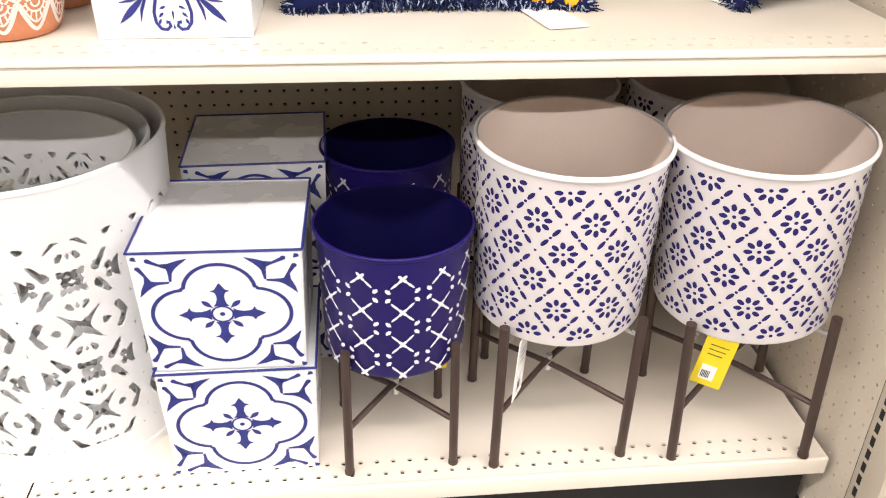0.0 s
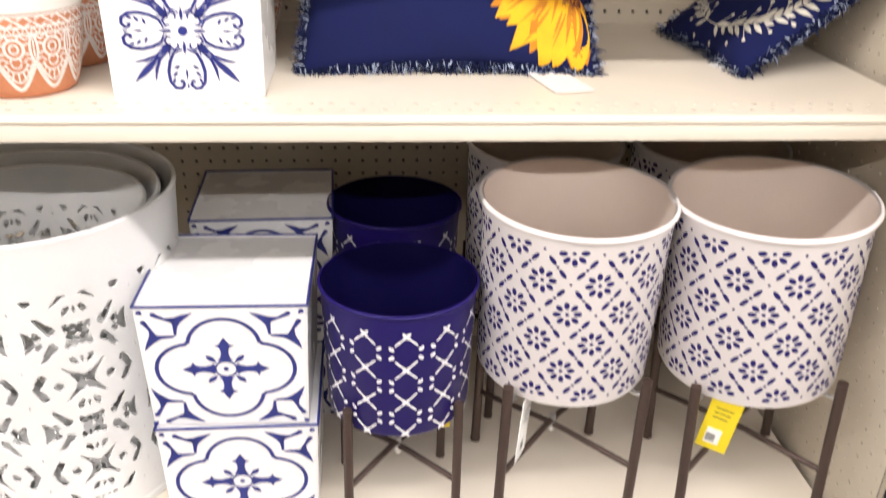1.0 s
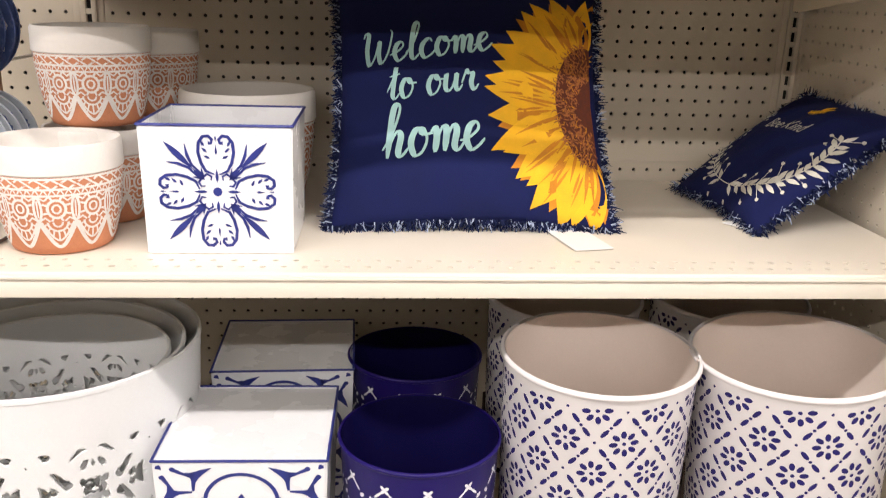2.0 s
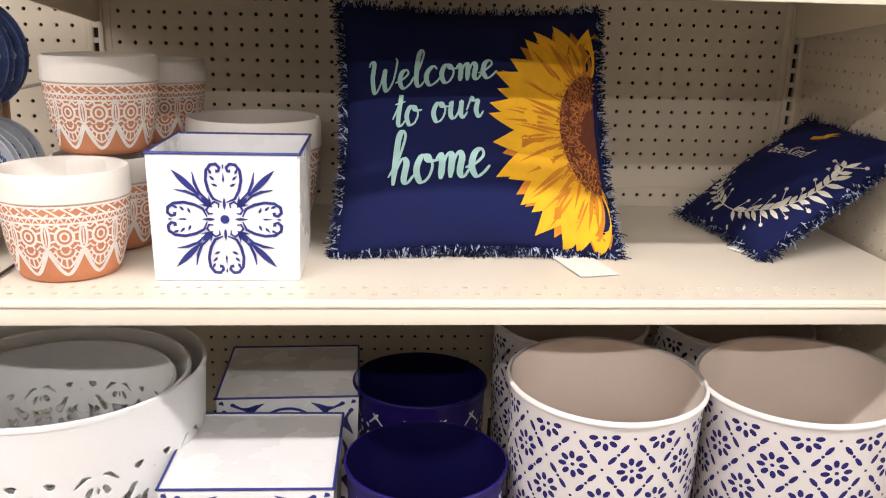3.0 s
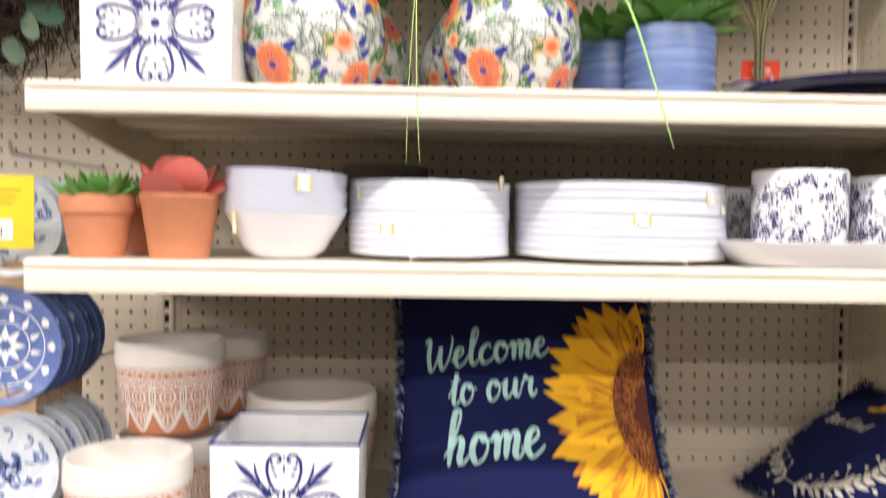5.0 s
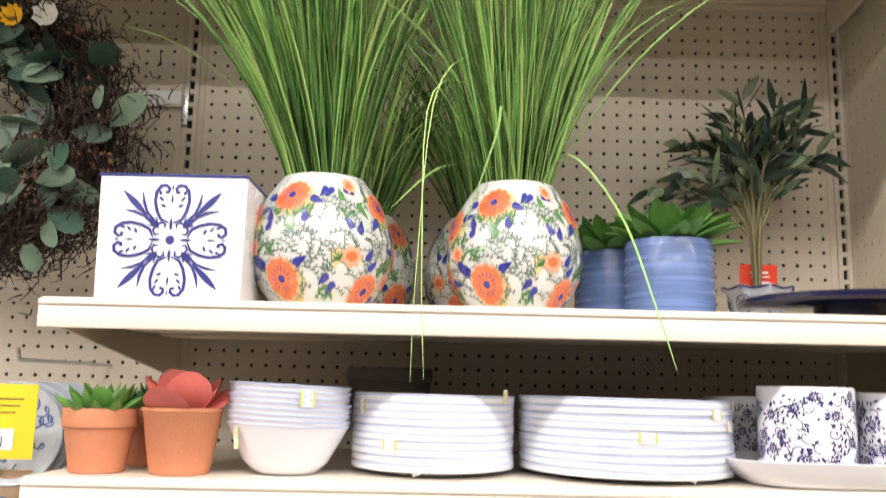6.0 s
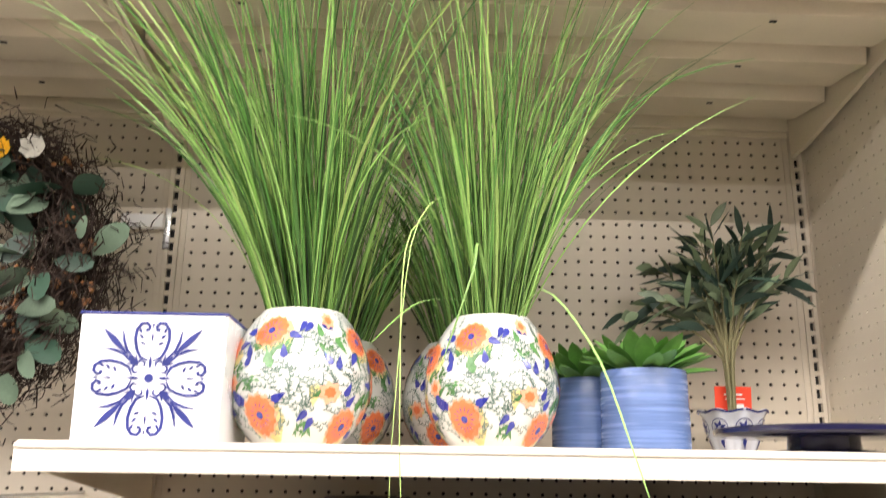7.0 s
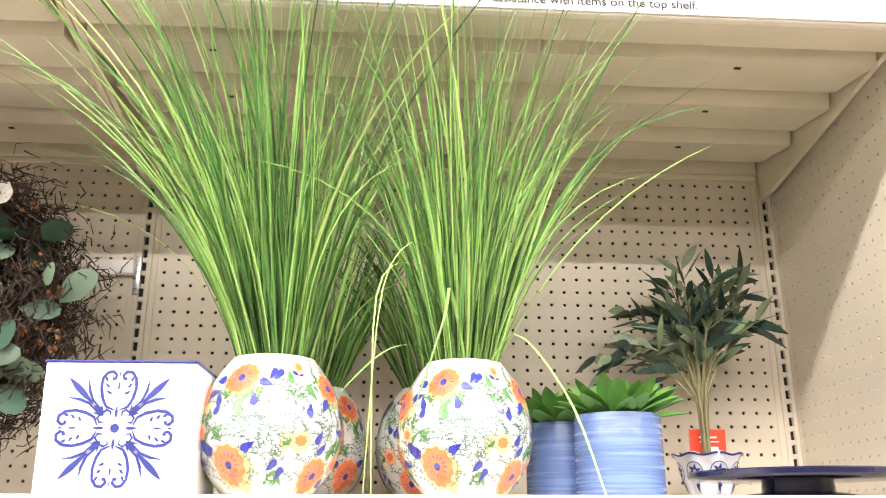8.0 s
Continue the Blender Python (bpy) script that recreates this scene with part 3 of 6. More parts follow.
# enamel boxes
def box_planter(m, w, d, h, label, taper=0.0, lid=False):
    p = thing("box_planter", m, label, "planter", "enamel box planters")
    b = bmesh.new()
    t = 0.0016
    k = w / 2 - taper
    kd = d / 2 - taper

    def ring(hw, hd, z):
        return [b.verts.new((sx * hw, sy * hd, z)) for sx, sy in ((-1, -1), (1, -1), (1, 1), (-1, 1))]
    rings = [ring(k, kd, 0), ring(w / 2, d / 2, h), ring(w / 2 - t, d / 2 - t, h), ring((w / 2 - t) if lid else (k - t), (d / 2 - t) if lid else (kd - t), (h - 0.0025) if lid else 0.003)]
    b.faces.new(rings[0][::-1])
    for a, c in zip(rings, rings[1:]):
        for i in range(4):
            j = (i + 1) % 4
            b.faces.new((a[i], a[j], c[j], c[i]))
    b.faces.new(rings[3])
    bmesh.ops.recalc_face_normals(b, faces=b.faces)
    es = [e for e in b.edges if abs(e.verts[0].co.z - e.verts[1].co.z) > 0.05 and abs(e.verts[0].co.x) > w / 2 - taper - 0.0008]
    bmesh.ops.bevel(b, geom=es, offset=0.0025, segments=2, affect="EDGES")
    part("body", b, WHITE, p)
    # rolled blue rim
    c = [(-w / 2, -d / 2), (w / 2, -d / 2), (w / 2, d / 2), (-w / 2, d / 2)]
    for i in range(4):
        x0, y0 = c[i]
        x1, y1 = c[(i + 1) % 4]
        part("rim", rod(bmesh.new(), (x0, y0, h), (x1, y1, h), 0.0019, 8), BLUE_LINE, p, "thin cobalt blue rim")
    return p


def scroll_pattern(pr, s):
    """The four-fold scroll and leaf ornament of the small boxes, s its half width."""
    pr.ellipse(0, 0, 0.075 * s, 0.075 * s, 0, 14)
    for q in range(4):
        a0 = math.pi / 2 * q

        def at(x, y):
            return (s * (x * math.cos(a0) - y * math.sin(a0)), s * (x * math.sin(a0) + y * math.cos(a0)))
        # heart of two curling strokes along +x
        for m in (-1, 1):
            heart = [(0.30, 0.05), (0.36, 0.22), (0.50, 0.31), (0.68, 0.36), (0.85, 0.34), (0.95, 0.25), (0.96, 0.14), (0.90, 0.07), (0.84, 0.09), (0.84, 0.15)]
            ws = [0.02, 0.045, 0.052, 0.05, 0.05, 0.055, 0.055, 0.05, 0.05, 0.065]
            pr.stroke([at(x * 0.97, y * m * 0.80) for x, y in heart], [w * s for w in ws])
            out = [(0.30, 0.24), (0.45, 0.40), (0.62, 0.47), (0.80, 0.50)]
            pr.stroke([at(x, y * m) for x, y in out], [0.02 * s, 0.045 * s, 0.05 * s, 0.012 * s])
            curl = [(0.22, 0.26), (0.30, 0.16), (0.26, 0.09), (0.19, 0.10)]
            pr.stroke([at(x, y * m) for x, y in curl], [0.02 * s, 0.04 * s, 0.035 * s, 0.02 * s])
            for k in range(3):
                bx, by = at(0.56 + 0.10 * k, (0.10 + 0.045 * k) * m)
                pr.petal(bx, by, 0.11 * s, 0.045 * s, a0 + m * (1.15 - 0.35 * k), n=5, blunt=0.8)
        x, y = at(0.16, 0)
        pr.petal(x, y, 0.22 * s, 0.05 * s, a0, n=6, blunt=0.8)
        x, y = at(0.62, 0)
        pr.petal(x, y, 0.17 * s, 0.035 * s, a0, n=5)
        pr.petal(*at(0.93, 0.0), 0.09 * s, 0.03 * s, a0 + math.pi, n=5)
        # diagonal leaf and its calyx
        d = a0 + math.pi / 4
        pr.petal(s * 0.52 * math.cos(d), s * 0.52 * math.sin(d), 0.66 * s, 0.105 * s, d, n=10, blunt=1.15)
        pr.petal(s * 0.28 * math.cos(d), s * 0.28 * math.sin(d), 0.26 * s, 0.085 * s, d, n=8, blunt=0.9)
        for m in (-1, 1):
            pr.petal(s * 0.30 * math.cos(d), s * 0.30 * math.sin(d), 0.20 * s, 0.05 * s, d + m * 0.42, bend=m * 0.2, n=6)


def quatrefoil_pattern(pr, s):
    """A quatrefoil outline with a fleur cross inside and corner ornaments."""
    ring = []
    for q in range(4):
        c = math.pi / 2 * q
        for k in range(17):
            a = c + radians(-84 + 168 * k / 16)
            ring.append((s * (0.42 * math.cos(c) + 0.44 * math.cos(a)), s * (0.42 * math.sin(c) + 0.44 * math.sin(a))))
        d = c + math.pi / 4
        ring.append((s * 0.655 * math.cos(d), s * 0.655 * math.sin(d)))
    pr.stroke(ring, 0.050 * s, closed=True)
    ring = [(s * 0.135 * math.cos(a * math.pi / 10), s * 0.135 * math.sin(a * math.pi / 10)) for a in range(20)]
    pr.stroke(ring, 0.026 * s, closed=True)
    pr.ellipse(0, 0, 0.034 * s, 0.034 * s)
    for q in range(4):
        a = math.pi / 2 * q
        ca, sa = math.cos(a), math.sin(a)
        pr.stroke([(s * t * ca, s * t * sa) for t in (0.14, 0.19, 0.26, 0.33, 0.38, 0.405, 0.43, 0.54)], [s * w for w in (0.20, 0.13, 0.095, 0.10, 0.14, 0.25, 0.13, 0.008)])
        d = a + math.pi / 4
        pr.petal(s * 0.15 * math.cos(d), s * 0.15 * math.sin(d), 0.19 * s, 0.075 * s, d, n=7, blunt=1.3)
        sx, sy = (1 if math.cos(d) > 0 else -1), (1 if math.sin(d) > 0 else -1)
        for swap in (False, True):
            C = (lambda p, r: (sx * s * r, sy * s * p)) if swap else (lambda p, r: (sx * s * p, sy * s * r))
            pr.stroke([C(0.965, 0.34), C(0.90, 0.46), C(0.84, 0.555), C(0.74, 0.565), C(0.59, 0.575)], [s * w for w in (0.006, 0.075, 0.135, 0.055, 0.03)])
            pr.stroke([C(0.84, 0.56), C(0.865, 0.68), C(0.93, 0.80)], [s * w for w in (0.11, 0.04, 0.06)])
            pr.ellipse(*C(0.94, 0.81), 0.036 * s, 0.036 * s)
        pr.petal(sx * s * 1.0, sy * s * 1.0, 0.09 * s, 0.08 * s, math.atan2(-sy, -sx), n=5)


QW, QD, QH = 0.224, 0.215, 0.193
first = None
for k, (qx, qy, qz) in enumerate(((0.277, -0.427, 0), (0.272, -0.427, 1), (0.293, -0.155, 0), (0.293, -0.157, 1))):
    m = pose(qx, qy, DECK + 0.001 + qz * (QH + 0.002), 0, 0, (0, -1, 0, 1.5)[k])
    if first is None:
        first = box_planter(m, QW, QD, QH, "white enamel box planter with blue quatrefoil tile pattern", 0.006, True)
        pr = Print(flat((0, -QD / 2 + 0.003, QH / 2 - 0.002), (1, 0, 0), (0, -0.006 / QH * 0.87, 0.87), 0.0008))
        quatrefoil_pattern(pr, QW / 2 * 0.95)
        pr.done("tile_pattern", BLUE_LINE, first, "cobalt quatrefoil print")
        first["group"] = "stacked tile boxes"
    else:
        copy_thing(first, m)

SCROLL_L = "white enamel box planter with blue scroll flower print"
mb = box_planter(pose(0.248, -0.385, S2 + 0.001), 0.186, 0.176, 0.162, SCROLL_L, 0.0025)
pr = Print(flat((0, -0.0867, 0.080), (1, 0, 0), (0, -0.0155, 1), 0.0012))
scroll_pattern(pr, 0.0745)
pr.done("scroll_print", BLUE_LINE, mb, "cobalt scroll flower print")
mb["group"] = "scroll boxes"
copy_thing(mb, pose(0.092, -0.400, S4 + 0.001, 0, 0, -1))


# fretwork baskets, nested
def marching(fn, nu, nv, place, closed=True):
    """Keeps the part of a (u, v) grid where fn > 0, with clean cut edges."""
    us = np.arange(nu + 1) / nu
    vs = np.arange(nv + 1) / nv
    F = np.array([[fn(u, v) for v in vs] for u in us])
    if closed:
        F[-1] = F[0]
    verts, faces, key = [], [], {}

    def vert(k, u, v):
        if k not in key:
            key[k] = len(verts)
            verts.append(place(u, v))
        return key[k]
    for i in range(nu):
        for j in range(nv):
            cs = ((i, j), (i + 1, j), (i + 1, j + 1), (i, j + 1))
            fs = [F[a][b] for a, b in cs]
            if max(fs) <= 0:
                continue
            poly = []
            for q in range(4):
                (a, b), (c, d) = cs[q], cs[(q + 1) % 4]
                f, g = fs[q], fs[(q + 1) % 4]
                am = a % nu if closed else a
                cm = c % nu if closed else c
                if f > 0:
                    poly.append(vert((am, b), us[a], vs[b]))
                if (f > 0) != (g > 0):
                    t = f / (f - g)
                    k2 = tuple(sorted(((am, b), (cm, d))))
                    poly.append(vert(k2, us[a] + t * (us[c] - us[a]), vs[b] + t * (vs[d] - vs[b])))
            if len(poly) >= 3:
                faces.append(tuple(poly))
    return verts, faces


def fret(u, v):
    """Positive on metal: scrollwork with curling gaps."""
    if v < 0.065 or v > 0.86:
        return 0.3
    n = 8
    x = (u * n) % 1.0 - 0.5
    y = ((v - 0.065) / 0.795 * 2.5) % 1.0 - 0.5
    x, y = abs(x), abs(y)
    r = math.hypot(x, y)
    a = math.atan2(y, x)
    # curling lobes of a damask, mirrored about the medallion
    p = x + 0.055 * math.sin(2 * math.pi * 2.6 * y + 0.6)
    q = y + 0.050 * math.sin(2 * math.pi * 2.3 * x + 1.1)
    w1 = math.sin(2 * math.pi * 2.9 * p) * math.sin(2 * math.pi * 2.4 * q + 0.7 * math.cos(2 * math.pi * p * 2))
    w2 = math.sin(2 * math.pi * (4.1 * p - 3.1 * q) + 0.4) * 0.55 + 0.35 * math.cos(2 * math.pi * (3.2 * q + 4.4 * p))
    g = 0.60 - max(w1, w2) + 0.22 * math.cos(8 * a) * max(0.0, 0.35 - r)
    edge = min(v - 0.065, 0.86 - v) / 0.03
    return (g if edge > 1 else max(g, 0.2 * (1 - edge))) * 0.12


def basket(x, y, z, r_top, r_bot, h, label, nu=560, nv=140):
    p = thing("fretwork_basket", pose(x, y, z, 0, 0, 8), label, "basket", "nested fretwork baskets")
    rad = lambda v: r_bot + (r_top - r_bot) * v

    def place(u, v):
        a = 2 * math.pi * u
        return (rad(v) * math.sin(a), -rad(v) * math.cos(a), 0.006 + v * (h - 0.006))
    verts, faces = marching(fret, nu, nv, place)
    wall = raw("fret_wall", verts, faces, LATTICE, p, soft=True)
    sol = wall.modifiers.new("thickness", "SOLIDIFY")
    sol.thickness, sol.offset = 0.003, -1
    part("rim", lathe([(r_top - 0.0045, h - 0.004), (r_top - 0.0045, h + 0.001), (r_top - 0.002, h + 0.003), (r_top + 0.001, h + 0.001), (r_top + 0.0012, h - 0.004), (r_top - 0.0045, h - 0.004)], 128), LATTICE, p)
    part("base", lathe([(0, 0.0), (r_bot + 0.003, 0.0), (r_bot + 0.003, 0.012), (r_bot, 0.014), (r_bot - 0.004, 0.014), (r_bot - 0.004, 0.006), (0, 0.006)], 128), LATTICE, p)
    return p


BX, BY = -0.020, -0.345
basket(BX, BY, DECK, 0.205, 0.180, 0.482, "large white metal fretwork basket")
basket(BX - 0.004, BY + 0.004, DECK + 0.017, 0.185, 0.160, 0.450, "middle white metal fretwork basket inside a larger one")
basket(BX - 0.008, BY + 0.006, DECK + 0.034, 0.166, 0.142, 0.415, "small white metal fretwork basket nested in two others")

# ---- leaves, blades and text ----
def leaf(bm, base, along, side, length, width, thick, droop=0.0, n=6, tip=0.0, wide_at=0.45, cup=0.0, blunt=False):
    """A closed leaf: along its length, side across it; thick gives flesh, droop bends it down."""
    base, d, s = Vector(base), Vector(along).normalized(), Vector(side)
    s = (s - d * s.dot(d)).normalized()
    up = s.cross(d)
    prev = None
    for i in range(n + 1):
        t = i / n
        k = t / wide_at if t < wide_at else 1 - (t - wide_at) / (1 - wide_at)
        w = max(width / 2 * math.sin(math.pi / 2 * max(k, 0)) ** 0.8, 0.0004 + tip * width * 0.2)
        if blunt:
            w = max(width / 2 * math.sqrt(max(0.0, 1 - ((t - wide_at) / (1 - wide_at + 0.02)) ** 2)), 0.0006) if t > wide_at else w
        c = base + d * (length * t) + Vector((0, 0, -droop * length * t * t))
        th = max(thick / 2 * math.sin(math.pi / 2 * max(k, 0)), 0.0002)
        ring = [bm.verts.new(c - s * w + up * cup * w), bm.verts.new(c + up * th), bm.verts.new(c + s * w + up * cup * w), bm.verts.new(c - up * th)]
        if prev:
            for q in range(4):
                bm.faces.new((prev[q], prev[(q + 1) % 4], ring[(q + 1) % 4], ring[q]))
        else:
            bm.faces.new(ring[::-1])
        prev = ring
    bm.faces.new(prev)


def text_shape(body, size, shear=0.0, bold=0.0, align="LEFT"):
    cu = bpy.data.curves.new("lettering", "FONT")
    cu.body, cu.size, cu.shear, cu.offset, cu.align_x, cu.resolution_u = body, size, shear, bold, align, 4
    ob = new("lettering", cu)
    dg = bpy.context.evaluated_depsgraph_get()
    me = bpy.data.meshes.new_from_object(ob.evaluated_get(dg))
    pts = [(v.co.x, v.co.y) for v in me.vertices]
    faces = [tuple(p.vertices) for p in me.polygons]
    bpy.data.objects.remove(ob)
    bpy.data.curves.remove(cu)
    bpy.data.meshes.remove(me)
    return pts, faces


def write(pr, body, u, v, size, shear=0.0, bold=0.0, squeeze=1.0, rise=0.0):
    pts, faces = text_shape(body, size, shear, bold)
    pr.add([(u + x * squeeze, v + y + rise * x) for x, y in pts], faces)


# sign on the lip of the top shelf
sign = thing("shelf_sign", pose(0.0, -0.5690, S5 - 0.048), "white strip sign with small black lettering on the top shelf", "sign")
part("strip", box(bmesh.new(), 0.10, 1.165, 0.0, 0.003, 0.0, 0.042, 0.0008), PAPER, sign)
pr = Print(flat((0, 0, 0), (1, 0, 0), (0, 0, 1), 0.0012))
write(pr, "here to help! Please ask for assistance with items on the top shelf.", 0.343, 0.0085, 0.0188, bold=0.0003)
pr.done("lettering", INK, sign, "small black lettering")


# ---- pillows ----
def pillow_map(h, bulge, lift=0.0, back=False, crease=0.007):
    def m(U, V):
        u, v = max(-1, min(1, U / h)), max(-1, min(1, V / h))
        x = h * u * (1 - 0.075 * (1 - v * v) * u * u)
        z = h * v * (1 - 0.075 * (1 - u * u) * v * v)
        e = max(0.0, (1 - u * u) * (1 - v * v))
        y = bulge * e ** 0.5
        y += crease * e ** 0.4 * (noise.noise(Vector((u * 2.2, v * 2.2, h * 31))) + 0.5 * noise.noise(Vector((u * 6, v * 3.5, h * 17))))
        y += lift
        return Vector((x, y if back else -y, z))
    return m


def pillow(m, h, bulge, label, seed, fringe_len=0.018, count=1500):
    rnd = random.Random(seed)
    p = thing("throw_pillow", m, label, "pillow", "throw pillows")
    n = 60
    verts, faces = [], []
    for back in (False, True):
        f = pillow_map(h, bulge, 0, back)
        o = len(verts)
        for j in range(n + 1):
            for i in range(n + 1):
                a, b = -math.cos(math.pi * i / n), -math.cos(math.pi * j / n)
                verts.append(f(h * a, h * b))
        for j in range(n):
            for i in range(n):
                q = (o + j * (n + 1) + i, o + j * (n + 1) + i + 1, o + (j + 1) * (n + 1) + i + 1, o + (j + 1) * (n + 1) + i)
                faces.append(q if not back else q[::-1])
    raw("cushion", verts, faces, NAVY_CLOTH, p, soft=True)
    edge = pillow_map(h, 0.0, 0.0, crease=0)
    sets = {False: ([], []), True: ([], [])}
    for k in range(count):
        t = rnd.random() * 4
        s, f = int(t), (t - int(t)) * 2 - 1
        U, V, out = ((f, -1, (0, -1)), (1, f, (1, 0)), (f, 1, (0, 1)), (-1, f, (-1, 0)))[s]
        b = edge(U * h, V * h) + Vector((0, rnd.uniform(-0.007, 0.007), 0))
        o = Vector((out[0] + rnd.gauss(0, 0.45), rnd.gauss(0, 0.55), out[1] + rnd.gauss(0, 0.45))).normalized()
        L = fringe_len * rnd.uniform(0.55, 1.15)
        w = rnd.uniform(0.0007, 0.0013)
        side_v = o.cross(Vector((rnd.gauss(0, 0.3), -1, rnd.gauss(0, 0.3)))).normalized() * w
        bend = Vector((rnd.gauss(0, 0.3), rnd.gauss(0, 0.3), rnd.gauss(0, 0.3) - 0.15)) * L * 0.5
        vs, fs = sets[rnd.random() < 0.20]
        q = len(vs)
        b = b - o * 0.004
        vs += [b - side_v, b + side_v, b + o * L * 0.55 + side_v, b + o * L * 0.55 - side_v, b + o * L + bend + side_v * 0.6, b + o * L + bend - side_v * 0.6]
        fs += [(q, q + 1, q + 2, q + 3), (q + 3, q + 2, q + 4, q + 5)]
    for pale, (vs, fs) in sets.items():
        o = raw("fringe", vs, fs, FRINGE_W if pale else FRINGE, p, "pale blue fringe threads" if pale else "navy fringe threads")
        o["kind"] = "stuff"
    return p


PH = 0.209
wp = pillow(sized(pose(0.579, -0.250, 1.006, -33, 0, 0), 0.972), PH, 0.058, "navy fringed pillow with sunflower and mint welcome lettering", 3, 0.017, 4200)


def half_flower(p, h, bulge):
    cu, cv = 0.184, -0.022
    rnd = random.Random(12)
    lower = Print(pillow_map(h, bulge, 0.0012))
    upper = Print(pillow_map(h, bulge, 0.0019))
    streak = Print(pillow_map(h, bulge, 0.0025))
    angles = [82, 93, 104, 116, 129, 142, 153, 163, 172, 181, 190, 200, 210, 220, 230, 240, 250, 260, 270]
    for layer in (0, 1):
        for k, a in enumerate(angles):
            if layer == 0:
                a += 5
            a = radians(a + rnd.uniform(-2, 2))
            ru, rv = cu + 0.050 * math.cos(a), cv + 0.078 * math.sin(a)
            L = (0.122 if layer else 0.110) * rnd.uniform(0.86, 1.08)
            if ru + L * math.cos(a) > 0.198:
                L *= 0.75
            w = rnd.uniform(0.042, 0.054)
            bend = rnd.uniform(-0.16, 0.16)
            (upper if layer else lower).petal(ru, rv, L, w, a, bend=bend, n=14, blunt=0.8)
            for q in range(3 if layer else 0):
                f0 = rnd.uniform(0.0, 0.3)
                off = rnd.uniform(-0.28, 0.28)
                ca, sa = math.cos(a + bend * f0), math.sin(a + bend * f0)
                streak.petal(ru + L * f0 * ca - off * w * sa, rv + L * f0 * sa + off * w * ca, L * rnd.uniform(0.3, 0.6), rnd.uniform(0.003, 0.0065), a + bend * 0.5 - off * 0.35, n=6, blunt=0.7)
    lower.done("back_petal_print", OCHRE, p, "ochre sunflower petals print")
    upper.done("front_petal_print", YELLOW, p, "yellow sunflower petals print")
    streak.done("petal_streak", OCHRE, p, "ochre petal streaks print")
    disc = Print(pillow_map(h, bulge, 0.0030))
    for k in range(30):
        a0, a1 = radians(84 + 200 * k / 30), radians(84 + 200 * (k + 1) / 30)
        pts = []
        for a, f in ((a0, 1), (a1, 1), (a1, 0.5), (a0, 0.5)):
            pts.append((min(cu + 0.064 * f * math.cos(a) + 0.006, 0.195), cv + 0.098 * f * math.sin(a)))
        disc.add(pts, [(0, 1, 2, 3)])
        pts = [(min(cu + 0.064 * 0.5 * math.cos(a) + 0.006, 0.195), cv + 0.098 * 0.5 * math.sin(a)) for a in (a0, a1)] + [(0.192, cv)]
        disc.add(pts, [(0, 1, 2)])
    disc.done("seed_disc", SEED, p, "brown sunflower centre print")
    seeds = Print(pillow_map(h, bulge, 0.0036))
    dark = Print(pillow_map(h, bulge, 0.0034))
    for k in range(520):
        a, f = radians(rnd.uniform(88, 278)), rnd.uniform(0.25, 1.04) ** 0.7
        U, V = cu + 0.064 * f * math.cos(a) + 0.006, cv + 0.098 * f * math.sin(a)
        if U > 0.19:
            continue
        (seeds if k % 5 else dark).petal(U, V, rnd.uniform(0.006, 0.012), 0.0022, a + rnd.gauss(0, 0.7), bend=rnd.gauss(0, 0.5), n=5)
    seeds.done("seed_print", SEED_L, p, "rust seeds print")
    dark.done("ochre_seed_print", OCHRE, p, "ochre seeds print")


